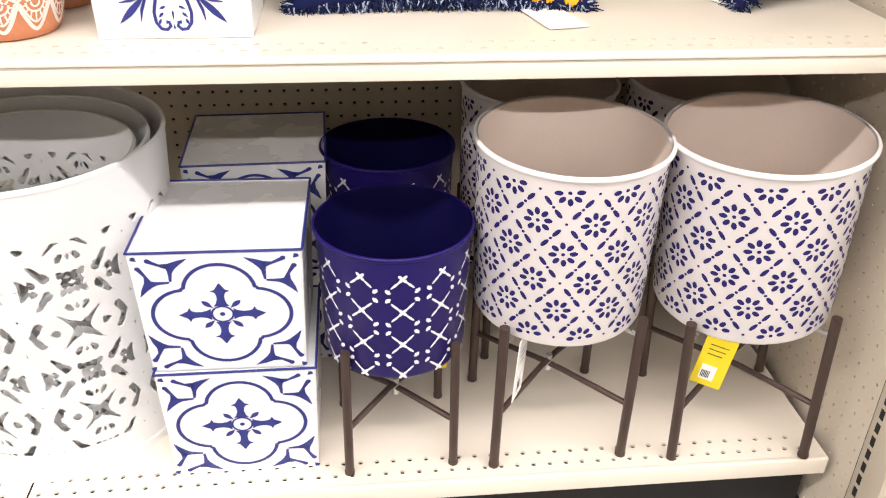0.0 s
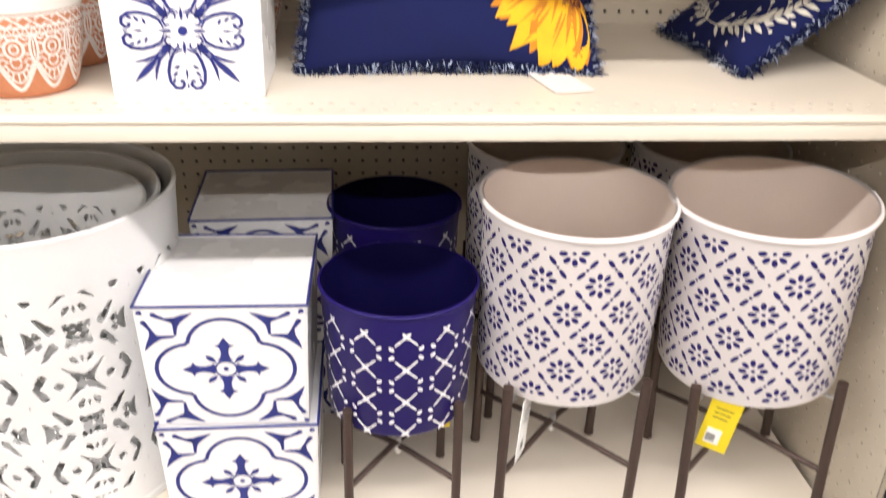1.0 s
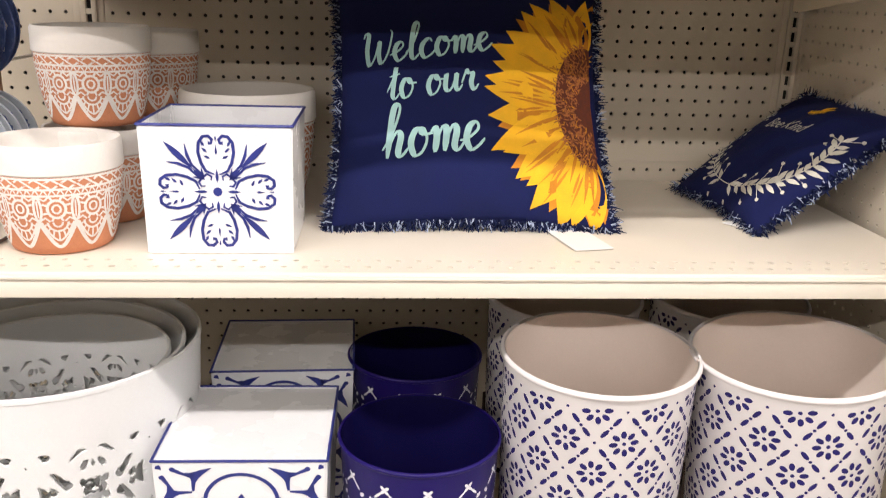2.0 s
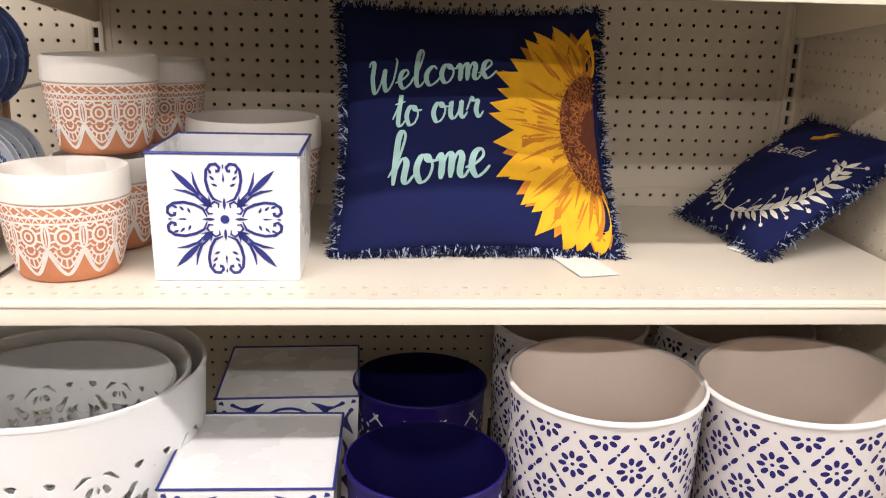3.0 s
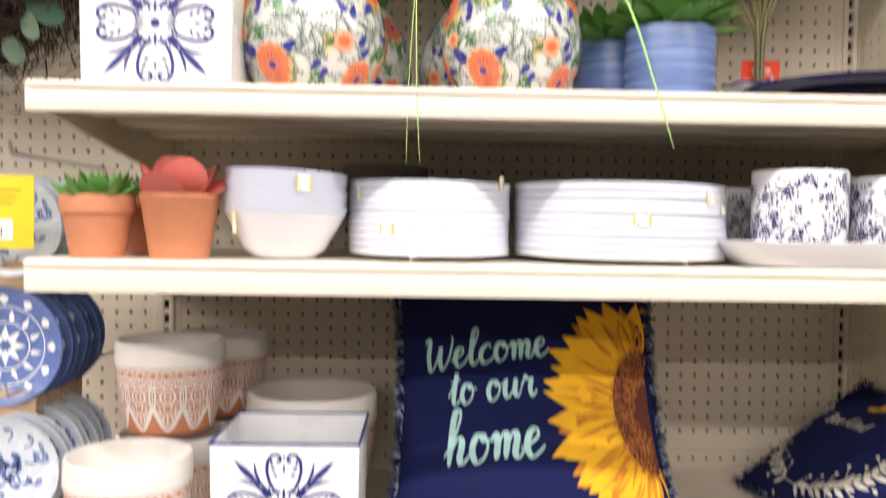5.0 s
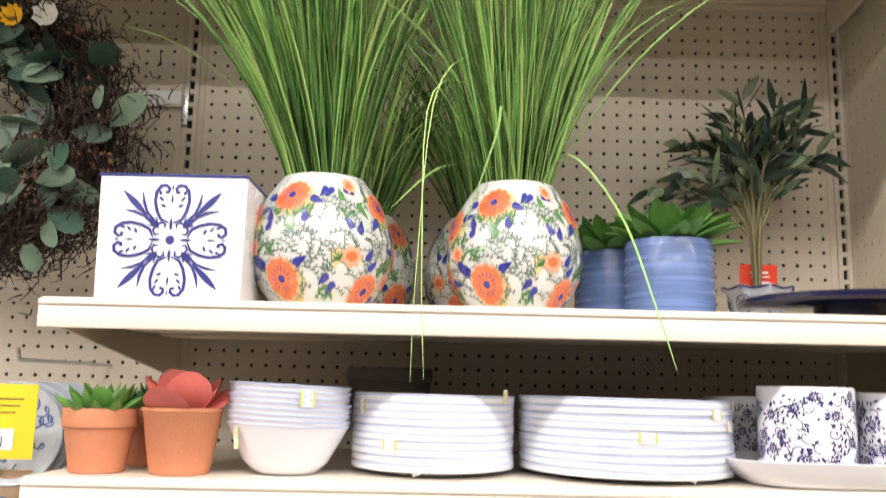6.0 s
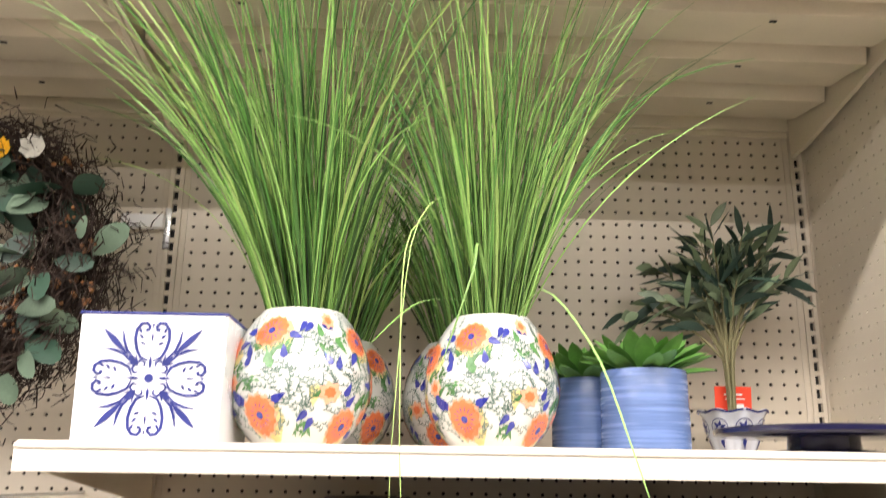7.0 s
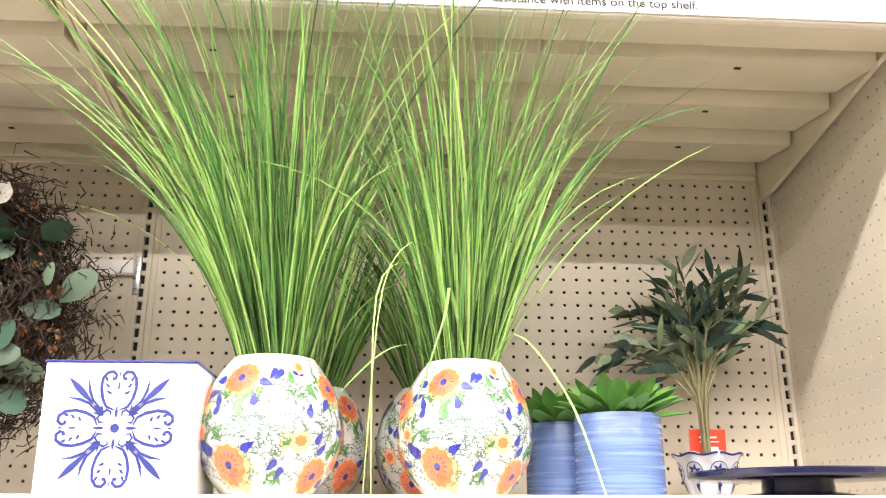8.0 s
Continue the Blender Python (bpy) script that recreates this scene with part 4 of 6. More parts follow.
half_flower(wp, PH, 0.058)
pr = Print(pillow_map(PH, 0.058, 0.0014))
SCRIPT = {
    "W": (1.45, [(0, 1.5), (0.1, 1.75), (0.25, 1.6), (0.2, 0.8), (0.35, 0.05), (0.6, 0.4), (0.8, 1.2), (0.8, 0.5), (0.95, 0.02), (1.25, 0.5), (1.4, 1.5), (1.3, 1.75)]),
    "e": (0.70, [(-0.1, 0.35), (0.2, 0.45), (0.5, 0.75), (0.42, 1.0), (0.2, 0.85), (0.12, 0.4), (0.3, 0.02), (0.55, 0.15), (0.75, 0.4)]),
    "l": (0.55, [(-0.05, 0.35), (0.25, 0.8), (0.5, 1.7), (0.4, 2.0), (0.25, 1.6), (0.2, 0.4), (0.35, 0.02), (0.6, 0.3)]),
    "c": (0.72, [(0.6, 0.8), (0.45, 1.0), (0.2, 0.8), (0.12, 0.4), (0.3, 0.02), (0.6, 0.15), (0.8, 0.4)]),
    "o": (0.80, [(0.5, 0.95), (0.25, 0.95), (0.1, 0.5), (0.25, 0.03), (0.5, 0.1), (0.65, 0.5), (0.55, 0.9), (0.45, 0.95), (0.5, 0.75), (0.85, 0.72)]),
    "m": (1.08, [(-0.05, 0.7), (0.1, 0.95), (0.18, 0.6), (0.15, 0.02)], [(0.15, 0.3), (0.35, 0.9), (0.5, 0.8), (0.48, 0.02)], [(0.48, 0.3), (0.7, 0.92), (0.85, 0.75), (0.8, 0.2), (0.95, 0.03), (1.15, 0.35)]),
    "t": (0.60, [(0.0, 0.4), (0.25, 1.0), (0.38, 1.6), (0.3, 0.6), (0.3, 0.15), (0.45, 0.03), (0.65, 0.3)], [(0.08, 1.15), (0.6, 1.25)]),
    "u": (0.85, [(0, 0.5), (0.12, 0.95), (0.1, 0.3), (0.25, 0.03), (0.45, 0.3), (0.6, 0.95), (0.58, 0.3), (0.7, 0.03), (0.9, 0.35)]),
    "r": (0.72, [(0, 0.4), (0.15, 0.9), (0.2, 1.1), (0.3, 0.9), (0.5, 0.9), (0.45, 0.4), (0.6, 0.03), (0.8, 0.35)]),
    "h": (0.85, [(-0.05, 0.35), (0.25, 0.9), (0.48, 1.75), (0.36, 2.0), (0.22, 1.6), (0.15, 0.02)], [(0.15, 0.35), (0.4, 0.95), (0.58, 0.8), (0.52, 0.2), (0.65, 0.03), (0.9, 0.35)]),
    " ": (0.50,),
}


def brush(pr, word, u, v, size, rise, weight=0.225):
    """Brush script: joined strokes, heavy on the way down and fine on the way up."""
    x = 0.0
    for ch in word:
        for pts in SCRIPT[ch][1:]:
            path = []
            for i in range(len(pts) - 1):
                a, b = pts[max(i - 1, 0)], pts[i]
                c, d = pts[i + 1], pts[min(i + 2, len(pts) - 1)]
                for k in range(7):
                    f = k / 7
                    path.append(tuple(0.5 * (2 * b[j] + (c[j] - a[j]) * f + (2 * a[j] - 5 * b[j] + 4 * c[j] - d[j]) * f * f + (3 * b[j] - a[j] - 3 * c[j] + d[j]) * f ** 3) for j in (0, 1)))
            path.append(pts[-1])
            ws = []
            for i in range(len(path)):
                p0, p1 = path[max(i - 2, 0)], path[min(i + 2, len(path) - 1)]
                down = (p0[1] - p1[1]) / (math.hypot(p1[0] - p0[0], p1[1] - p0[1]) or 1)
                ends = min(1.0, 0.45 + 0.2 * min(i, len(path) - 1 - i))
                ws.append(size * weight * (0.42 + 0.58 * max(0.0, down)) * ends)
            pr.stroke([(u + size * (x + q[0] + 0.06 * q[1]), v + size * (q[1] + rise * (x + q[0]))) for q in path], ws)
        x += SCRIPT[ch][0]


brush(pr, "Welcome", -0.170, 0.030, 0.0330, 0.13)
brush(pr, "to our", -0.130, -0.024, 0.0315, 0.09)
brush(pr, "home", -0.134, -0.117, 0.0425, 0.09)
pr.done("lettering", MINT, wp, "mint green script lettering")

tag = thing("price_tag", pose(0.712, -0.352, S2 + 0.002, 0, 0, 12), "small white paper price tag lying on the shelf", "price tag")
part("paper", box(bmesh.new(), -0.028, 0.028, -0.100, 0.0, 0.0, 0.0012, 0.0003), PAPER, tag, soft=False)
pr = Print(flat((0, -0.014, 0.0012), (1, 0, 0), (0, 1, 0), 0.0006))
for k in range(5):
    pr.stroke([(-0.014 + 0.003 * k, -0.003), (-0.014 + 0.003 * k, 0.003)], 0.0012)
pr.stroke([(0.006, 0.0), (0.016, 0.0)], 0.0025)
pr.done("printed_bars", INK, tag, "tiny printed bars")

# second pillow, leaning in the corner
uax = Vector((0.10, -0.97, -0.03)).normalized()
vax = Vector((0.78, -0.06, 0.56))
vax = (vax - uax * vax.dot(uax)).normalized()
nax = uax.cross(vax)
M = Matrix((uax, -nax, vax)).transposed().to_4x4()
M.translation = (1.086, -0.228, 0.921)
P2 = 0.138
bp = pillow(M, P2, 0.042, "small navy fringed pillow with white sprig embroidery leaning in the corner", 8, 0.015, 2200)
pr = Print(pillow_map(P2, 0.042, 0.0012))
write(pr, "Bee Kind", -0.062, 0.018, 0.034, 0.3, 0.0001, 0.78, 0.05)
rnd = random.Random(5)
for sgn in (-1, 1):
    pts = []
    for k in range(16):
        a = radians(-92 + sgn * 118 * k / 15)
        pts.append((0.116 * math.cos(a), 0.0 + 0.104 * math.sin(a)))
    pr.stroke(pts, 0.0018)
    for k in range(1, 16):
        u, v = pts[k]
        a = math.atan2(pts[k][1] - pts[k - 1][1], pts[k][0] - pts[k - 1][0])
        for s in (-1, 1):
            aa = a + s * rnd.uniform(0.5, 0.9)
            L = rnd.uniform(0.016, 0.026)
            pr.petal(u, v, L, 0.0080, aa, n=6, blunt=0.9)
            if k % 2:
                e = (u + L * 1.25 * math.cos(aa + s * 0.5), v + L * 1.25 * math.sin(aa + s * 0.5))
                pr.stroke([(u, v), e], 0.0012)
                pr.ellipse(e[0], e[1], 0.0032, 0.0032)
pr.done("sprig_embroidery", CREAM_PRINT, bp, "cream sprig wreath and lettering")
pr = Print(pillow_map(P2, 0.042, 0.0014))
for k in range(7):
    pr.ellipse(-0.016 + 0.0055 * k, 0.078 + 0.001 * k, 0.0022, 0.010 - 0.0012 * abs(k - 3), 0.2)
pr.petal(0.0, 0.086, 0.028, 0.012, 1.0)
pr.petal(0.004, 0.084, 0.028, 0.010, 0.5)
pr.done("bee_motif", YELLOW, bp, "yellow embroidered bee motif")
t2 = thing("price_tag", pose(0.998, -0.322, S2 + 0.002, 0, 0, 30), "white paper tag under the small pillow", "price tag")
part("paper", box(bmesh.new(), -0.022, 0.022, -0.03, 0.03, 0.0, 0.0012), PAPER, t2)


# ---- terracotta pots with lace paint ----
def lace_pot(x, y, z, s=1.0):
    R, H = 0.0785, 0.140
    p = thing("terracotta_pot", pose(x, y, z), "terracotta pot with white lace print and glazed white rim", "flower pot", "lace terracotta pots")
    prof = [(0.056, 0.0), (0.0595, 0.002), (0.064, 0.012), (0.0715, 0.045), (0.0755, 0.080), (0.0770, 0.104)]
    rad = lambda v: float(np.interp(v, [q[1] for q in prof], [q[0] for q in prof]))
    part("clay_body", lathe([(0, 0)] + prof + [(0.070, 0.104)], 72), TERRA, p)
    part("glazed_rim", lathe([(0.0770, 0.103), (0.0790, 0.105), (R, 0.136), (0.0765, 0.140), (0.0735, 0.1395), (0.0715, 0.136), (0.069, 0.09), (0.058, 0.012), (0, 0.010)], 72), TERRA_GLAZE, p, "white glazed rim and inside")
    pr = Print(round_wall(rad, 0.0005))
    C = 2 * math.pi * rad(0.05)
    line = 0.0026
    N = 60
    for v in (0.101, 0.088, 0.080):
        pr.stroke([(C * i / N, v) for i in range(N + 1)], line)
    # diamonds between the two upper lines
    n = 26
    for i in range(n):
        u0, u1 = C * i / n, C * (i + 1) / n
        pr.stroke([(u0, 0.101), (u1, 0.088)], 0.0024)
        pr.stroke([(u0, 0.088), (u1, 0.101)], 0.0024)
    # small net
    n = 52
    for i in range(n):
        u0, u1 = C * i / n, C * (i + 1) / n
        pr.stroke([(u0, 0.088), ((u0 + u1) / 2, 0.080), (u1, 0.088)], 0.0020)
    # medallions over each scallop
    n = 11
    W = C / n
    for i in range(n):
        c = (i + 0.5) * W
        for q in range(2):
            pts = [(c + W * 0.5 * (1 - 0.13 * q) * x, 0.046 - 0.034 * (1 - 0.26 * q) * (1 - abs(x) ** 1.7)) for x in [k / 7 - 1 for k in range(15)]]
            pr.stroke(pts, 0.0048 if q == 0 else 0.0024)
        pr.stroke([(c - W / 2, 0.047), (c + W / 2, 0.047)], 0.0024)
        for k in range(7):
            a = math.pi * (k + 0.5) / 7
            pr.stroke([(c + 0.30 * W * math.cos(a), 0.046 - 0.013 * math.sin(a)), (c + 0.44 * W * math.cos(a), 0.046 - 0.024 * math.sin(a))], 0.0021)
        pr.arc(c, 0.046, 0.28 * W, 180, 360, 0.0026, 10, 0.012)
        pr.arc(c, 0.046, 0.13 * W, 180, 360, 0.0024, 8, 0.006)
        # ovals and stars above
        ring = [(c + 0.24 * W * math.cos(a), 0.063 + 0.0115 * math.sin(a)) for a in [math.pi * k / 8 for k in range(16)]]
        pr.stroke(ring, 0.0033, True)
        ring = [(c + 0.11 * W * math.cos(a), 0.063 + 0.0055 * math.sin(a)) for a in [math.pi * k / 5 for k in range(10)]]
        pr.stroke(ring, 0.0025, True)
        for k in range(8):
            a = math.pi / 4 * k + 0.39
            pr.stroke([(c + 0.26 * W * math.cos(a), 0.063 + 0.0125 * math.sin(a)), (c + 0.40 * W * math.cos(a), 0.063 + 0.0170 * math.sin(a))], 0.0026)
        e = c + W / 2
        ring = [(e + 0.10 * W * math.cos(a), 0.063 + 0.015 * math.sin(a)) for a in [math.pi * k / 7 for k in range(14)]]
        pr.stroke(ring, 0.0029, True)
        pr.stroke([(e, 0.052), (e, 0.074)], 0.0018)
        for m in (-1, 1):
            pr.stroke([(e, 0.080), (e + m * 0.2 * W, 0.074), (e + m * 0.34 * W, 0.080)], 0.0024)
            pr.stroke([(e, 0.047), (e + m * 0.18 * W, 0.052), (e + m * 0.3 * W, 0.047)], 0.0024)
    pr.done("lace_print", LACE, p, "white painted lace")
    return p


la = lace_pot(0.040, -0.423, S2 + 0.001)
la.matrix_basis = sized(la.matrix_basis, 1.015, 1.015, 0.975)
for px, py, pz, sc, tr in ((0.054, -0.285, S2 + 0.001, 0.965, 40), (0.053, -0.286, S2 + 0.1365, 0.965, 95), (0.090, -0.130, S2 + 0.001, 0.91, 10), (0.090, -0.130, S2 + 0.129, 0.93, 70), (0.246, -0.185, S2 + 0.001, 1.28, 20)):
    copy_thing(la, pose(px, py, pz, 0, 0, tr) @ Matrix.Diagonal((sc, sc, sc, 1)))


# ---- shelf of dishes ----
Z3 = S3 + 0.001


def sticker(parent, u, v, w, h, rad, lean=0.0):
    """A small patterned label with yellow borders on a round stack."""
    pr = Print(round_wall(lambda q: rad, 0.0012, 0))
    c, s = math.cos(lean), math.sin(lean)
    for sg in (-1, 1):
        pr.stroke([(u + sg * w / 2 - s * -h / 2, v - h / 2), (u + sg * w / 2 + s * -h / 2, v + h / 2)], 0.0022)
    pr.done("label_border", TAG_YELLOW, parent, "yellow label borders")
    pr = Print(round_wall(lambda q: rad, 0.0010, 0))
    pr.stroke([(u + s * h / 2, v - h / 2), (u - s * h / 2, v + h / 2)], w)
    pr.done("label_paper", PAPER, parent, "white printed label")
    pr = Print(round_wall(lambda q: rad, 0.0014, 0))
    for k in range(4):
        pr.ellipse(u + w * (-0.25 + 0.5 * (k % 2)), v + h * (-0.28 + 0.19 * k), w * 0.16, h * 0.09, 0.6, 6)
    pr.done("label_print", CHINA_BLUE, parent, "tiny blue label print")


def dish_stack(x, y, r, count, step, kind, label, size):
    p = thing("dish_stack", sized(pose(x, y, Z3, 0, 2.5 if kind == "bowl" else 0.4, 0), size[0], size[0], size[1]), label, "dishes", "stacks of dishes")
    rnd = random.Random(int(r * 1000))
    for k in range(count):
        dx, dy = rnd.uniform(-0.0016, 0.0016), rnd.uniform(-0.0016, 0.0016)
        if kind == "bowl":
            prof = [(0, 0), (0.035, 0), (0.043, 0.003), (0.058, 0.017), (r - 0.012, 0.046), (r, 0.070), (r - 0.0008, 0.0715), (r - 0.003, 0.0705), (r - 0.015, 0.047), (0.054, 0.021), (0.03, 0.007), (0, 0.006)]
        else:
            prof = [(0, 0), (r * 0.62, 0), (r * 0.70, 0.002), (r * 0.86, 0.0065), (r * 0.985, 0.0085), (r, 0.0098), (r - 0.0006, 0.0195), (r * 0.97, 0.0195), (r * 0.78, 0.0135), (r * 0.62, 0.006), (0, 0.005)]
        d = part("bowl" if kind == "bowl" else "plate", lathe(prof, 64), CHINA, p)
        d.matrix_basis = pose(dx, dy, k * step, rnd.uniform(-0.5, 0.5), rnd.uniform(-0.5, 0.5), 0)
        zb = 0.0690 if kind == "bowl" else 0.0165
        part("rim_band", lathe([(r - 0.0004, zb), (r + 0.0005, zb + 0.0004), (r + 0.0004, zb + 0.0018), (r - 0.0006, zb + 0.0022)], 64), CHINA_BLUE, d, "thin pale blue rim band")
    return p


ds = dish_stack(0.240, -0.450, 0.0845, 8, 0.0080, "bowl", "stack of white bowls with pale blue rims", (0.90, 0.85))
sticker(ds, 0.036, 0.110, 0.017, 0.022, 0.087)
sticker(ds, -0.066, 0.060, 0.009, 0.05, 0.080, 0.2)
ds = dish_stack(0.424, -0.395, 0.116, 10, 0.0104, "plate", "stack of white salad plates with labels", (0.915, 0.88))
sticker(ds, -0.060, 0.044, 0.018, 0.016, 0.1165)
sticker(ds, -0.022, 0.016, 0.018, 0.022, 0.102, 0.5)
sticker(ds, 0.115, 0.112, 0.012, 0.02, 0.1165)
sticker(ds, -0.115, 0.094, 0.012, 0.02, 0.1165)
ds = dish_stack(0.679, -0.385, 0.147, 10, 0.0104, "plate", "stack of white dinner plates with labels", (0.95, 0.88))
sticker(ds, -0.004, 0.062, 0.020, 0.014, 0.1475)
sticker(ds, 0.062, 0.016, 0.020, 0.022, 0.132, -0.5)
sticker(ds, 0.100, 0.094, 0.018, 0.014, 0.1475)
sticker(ds, 0.135, 0.078, 0.018, 0.014, 0.1475)
sticker(ds, 0.155, 0.106, 0.014, 0.014, 0.1475)
sticker(ds, 0.185, 0.040, 0.014, 0.014, 0.1475)

tray = thing("serving_tray", pose(0.940, -0.452, Z3), "white oval ceramic serving tray under mugs", "tray")
b = bmesh.new()
rings = []
for rr, zz in ((0.0, 0.0), (0.72, 0.0), (0.80, 0.003), (0.97, 0.026), (1.0, 0.031), (0.985, 0.032), (0.80, 0.010), (0.70, 0.007), (0.0, 0.007)):
    if rr == 0:
        rings.append([b.verts.new((0, 0, zz))])
    else:
        ring = []
        for k in range(48):
            a = 2 * math.pi * k / 48
            ca, sa = math.cos(a), math.sin(a)
            ring.append(b.verts.new((0.160 * rr * math.copysign(abs(ca) ** 0.55, ca), 0.095 * rr * math.copysign(abs(sa) ** 0.55, sa), zz)))
        rings.append(ring)
for q, w in zip(rings, rings[1:]):
    for i in range(48):
        j = (i + 1) % 48
        if len(q) == 1:
            b.faces.new((q[0], w[j], w[i]))
        elif len(w) == 1:
            b.faces.new((q[i], q[j], w[0]))
        else:
            b.faces.new((q[i], q[j], w[j], w[i]))
bmesh.ops.recalc_face_normals(b, faces=b.faces)
part("tray_body", b, CHINA, tray)


def canister(x, y, z):
    p = thing("floral_mug", sized(pose(x, y, z), 0.95), "white ceramic cylinder mug with dense navy floral print", "mug", "floral mugs")
    r, h = 0.0605, 0.116
    part("mug_body", lathe([(0, 0), (r - 0.004, 0), (r - 0.001, 0.002), (r, 0.006), (r, h - 0.003), (r - 0.0015, h), (r - 0.004, h - 0.001), (r - 0.0045, 0.012), (0, 0.008)], 64), CHINA, p)
    pr = Print(round_wall(lambda q: r, 0.0005, 0))
    rnd = random.Random(31)
    C = 2 * math.pi * r
    spots = []
    for k in range(84):
        for _ in range(30):
            u, v = rnd.uniform(0, C), rnd.uniform(0.010, h - 0.010)
            if all(math.hypot(min(abs(u - a), C - abs(u - a)), v - c) > 0.0135 for a, c in spots):
                spots.append((u, v))
                break
    for q, (u, v) in enumerate(spots):
        if q % 2 == 0:
            n = 10
            for k in range(n):
                a = 2 * math.pi * k / n
                pr.petal(u + 0.0025 * math.cos(a), v + 0.0025 * math.sin(a), 0.006, 0.0026, a, n=5)
            pr.ellipse(u, v, 0.0018, 0.0018, 0, 6)
        for k in range(7):
            a = rnd.uniform(0, 6.28)
            s = rnd.uniform(0.007, 0.011)
            uu, vv = u + s * math.cos(a), v + s * math.sin(a)
            if 0.006 < vv < h - 0.010:
                pr.petal(uu, vv, rnd.uniform(0.004, 0.008), rnd.uniform(0.0022, 0.0036), a + rnd.uniform(-1, 1), n=5)
        pts = []
        a = rnd.uniform(0, 6.28)
        for k in range(9):
            aa = a + k * 0.4
            pts.append((u + 0.0045 * k * 0.32 * math.cos(aa) + 0.008 * math.cos(a), v + 0.0045 * k * 0.32 * math.sin(aa) + 0.008 * math.sin(a)))
        if all(0.004 < c < h - 0.005 for _, c in pts):
            pr.stroke(pts, 0.0011)
    pr.done("floral_print", MUG_INK, p, "navy vine and flower print")
    return p


mug = canister(0.888, -0.468, Z3 + 0.0085)
copy_thing(mug, sized(pose(1.014, -0.462, Z3 + 0.0085, 0, 0, 60), 0.95))
copy_thing(mug, sized(pose(0.880, -0.270, Z3, 0, 0, 130), 0.95))
copy_thing(mug, sized(pose(1.02, -0.25, Z3, 0, 0, 200), 0.95))


# clay pots with succulents
def clay_pot(x, y, z, r, h, label, rim=True, size=(0.83, 0.83, 0.80)):
    p = thing("succulent_pot", sized(pose(x, y, z), *size), label, "potted plant", "potted succulents")
    rb = r * 0.72
    if rim:
        prof = [(0, 0), (rb, 0), (rb + 0.001, 0.003), (r * 0.93, h * 0.70), (r, h * 0.71), (r, h - 0.003), (r - 0.002, h), (r - 0.006, h - 0.001), (r * 0.86, h * 0.84), (0, h * 0.84)]
    else:
        prof = [(0, 0), (rb, 0), (rb + 0.001, 0.003), (r * 0.97, h * 0.93), (r, h * 0.95), (r - 0.001, h), (r - 0.006, h - 0.001), (r * 0.86, h * 0.86), (0, h * 0.86)]
    part("pot", lathe(prof, 56), TERRA, p)
    return p


def rosette(parent, z, layers, material, length, width, thick, name="leaf", seed=1, cup=0.25, wide=0.6, blunt=False, droop=-0.15):
    """Whorls of fleshy leaves, each a part of its own."""
    rnd = random.Random(seed)
    for n, tilt, sc, rr in layers:
        for k in range(n):
            b = bmesh.new()
            a = 2 * math.pi * k / n + rnd.uniform(-0.2, 0.2) + tilt
            t = radians(tilt + rnd.uniform(-6, 6))
            d = Vector((math.cos(a) * math.cos(t), math.sin(a) * math.cos(t), math.sin(t)))
            s = Vector((-math.sin(a), math.cos(a), 0))
            leaf(b, (rr * math.cos(a), rr * math.sin(a), z), d, s, length * sc * rnd.uniform(0.9, 1.1), width * sc, thick * sc, droop=droop, n=9, wide_at=wide, cup=cup, blunt=blunt)
            part(name, b, material, parent)


s1 = clay_pot(0.018, -0.474, Z3, 0.0525, 0.094, "small terracotta pot with a green succulent")
rosette(s1, 0.078, ((11, 22, 1.0, 0.012), (10, 42, 0.95, 0.009), (8, 62, 0.85, 0.006), (4, 80, 0.7, 0.002)), SUCC, 0.058, 0.020, 0.012, "leaf", 2)
s1b = clay_pot(0.052, -0.375, Z3, 0.0525, 0.094, "small terracotta pot with a green succulent behind")
rosette(s1b, 0.078, ((11, 22, 1.0, 0.012), (10, 42, 0.95, 0.009), (8, 62, 0.85, 0.006)), SUCC_D, 0.058, 0.020, 0.012, "leaf", 4)
s2 = clay_pot(0.118, -0.474, Z3, 0.0505, 0.094, "weathered terracotta pot with a coral red succulent", False, (0.96, 0.96, 0.83))
rosette(s2, 0.080, ((3, 40, 1.0, 0.014), (4, 60, 1.0, 0.012), (3, 78, 0.95, 0.006)), SUCC_R, 0.062, 0.058, 0.018, "leaf", 9, 0.22, 0.60, True)

back_pot = thing("flower_pot", pose(0.355, -0.15, Z3), "dark grey pot standing behind the plates", "flower pot")
part("pot", lathe([(0, 0), (0.05, 0), (0.055, 0.004), (0.066, 0.115), (0.069, 0.118), (0.069, 0.135), (0.066, 0.137), (0.062, 0.134), (0.06, 0.1), (0, 0.1)], 56), mat("grey_clay", (0.19, 0.17, 0.16), 0.8, vary=0.15, grain=0.2), back_pot)
bp2 = clay_pot(0.225, -0.15, Z3, 0.05, 0.09, "small terracotta pot with dark greenery behind the bowls")
rosette(bp2, 0.08, ((12, 20, 1.0, 0.01), (10, 45, 0.9, 0.008), (6, 70, 0.8, 0.004)), SUCC_D, 0.06, 0.022, 0.006, "leaf", 14)


# ---- shelf of vases ----
Z4 = S4 + 0.001
V_PROF = [(0.93 * r, 0.955 * z) for r, z in ((0.054, 0.0), (0.064, 0.006), (0.084, 0.028), (0.098, 0.056), (0.1035, 0.080), (0.1030, 0.102), (0.0965, 0.130), (0.0845, 0.158), (0.0700, 0.180), (0.0610, 0.190))]


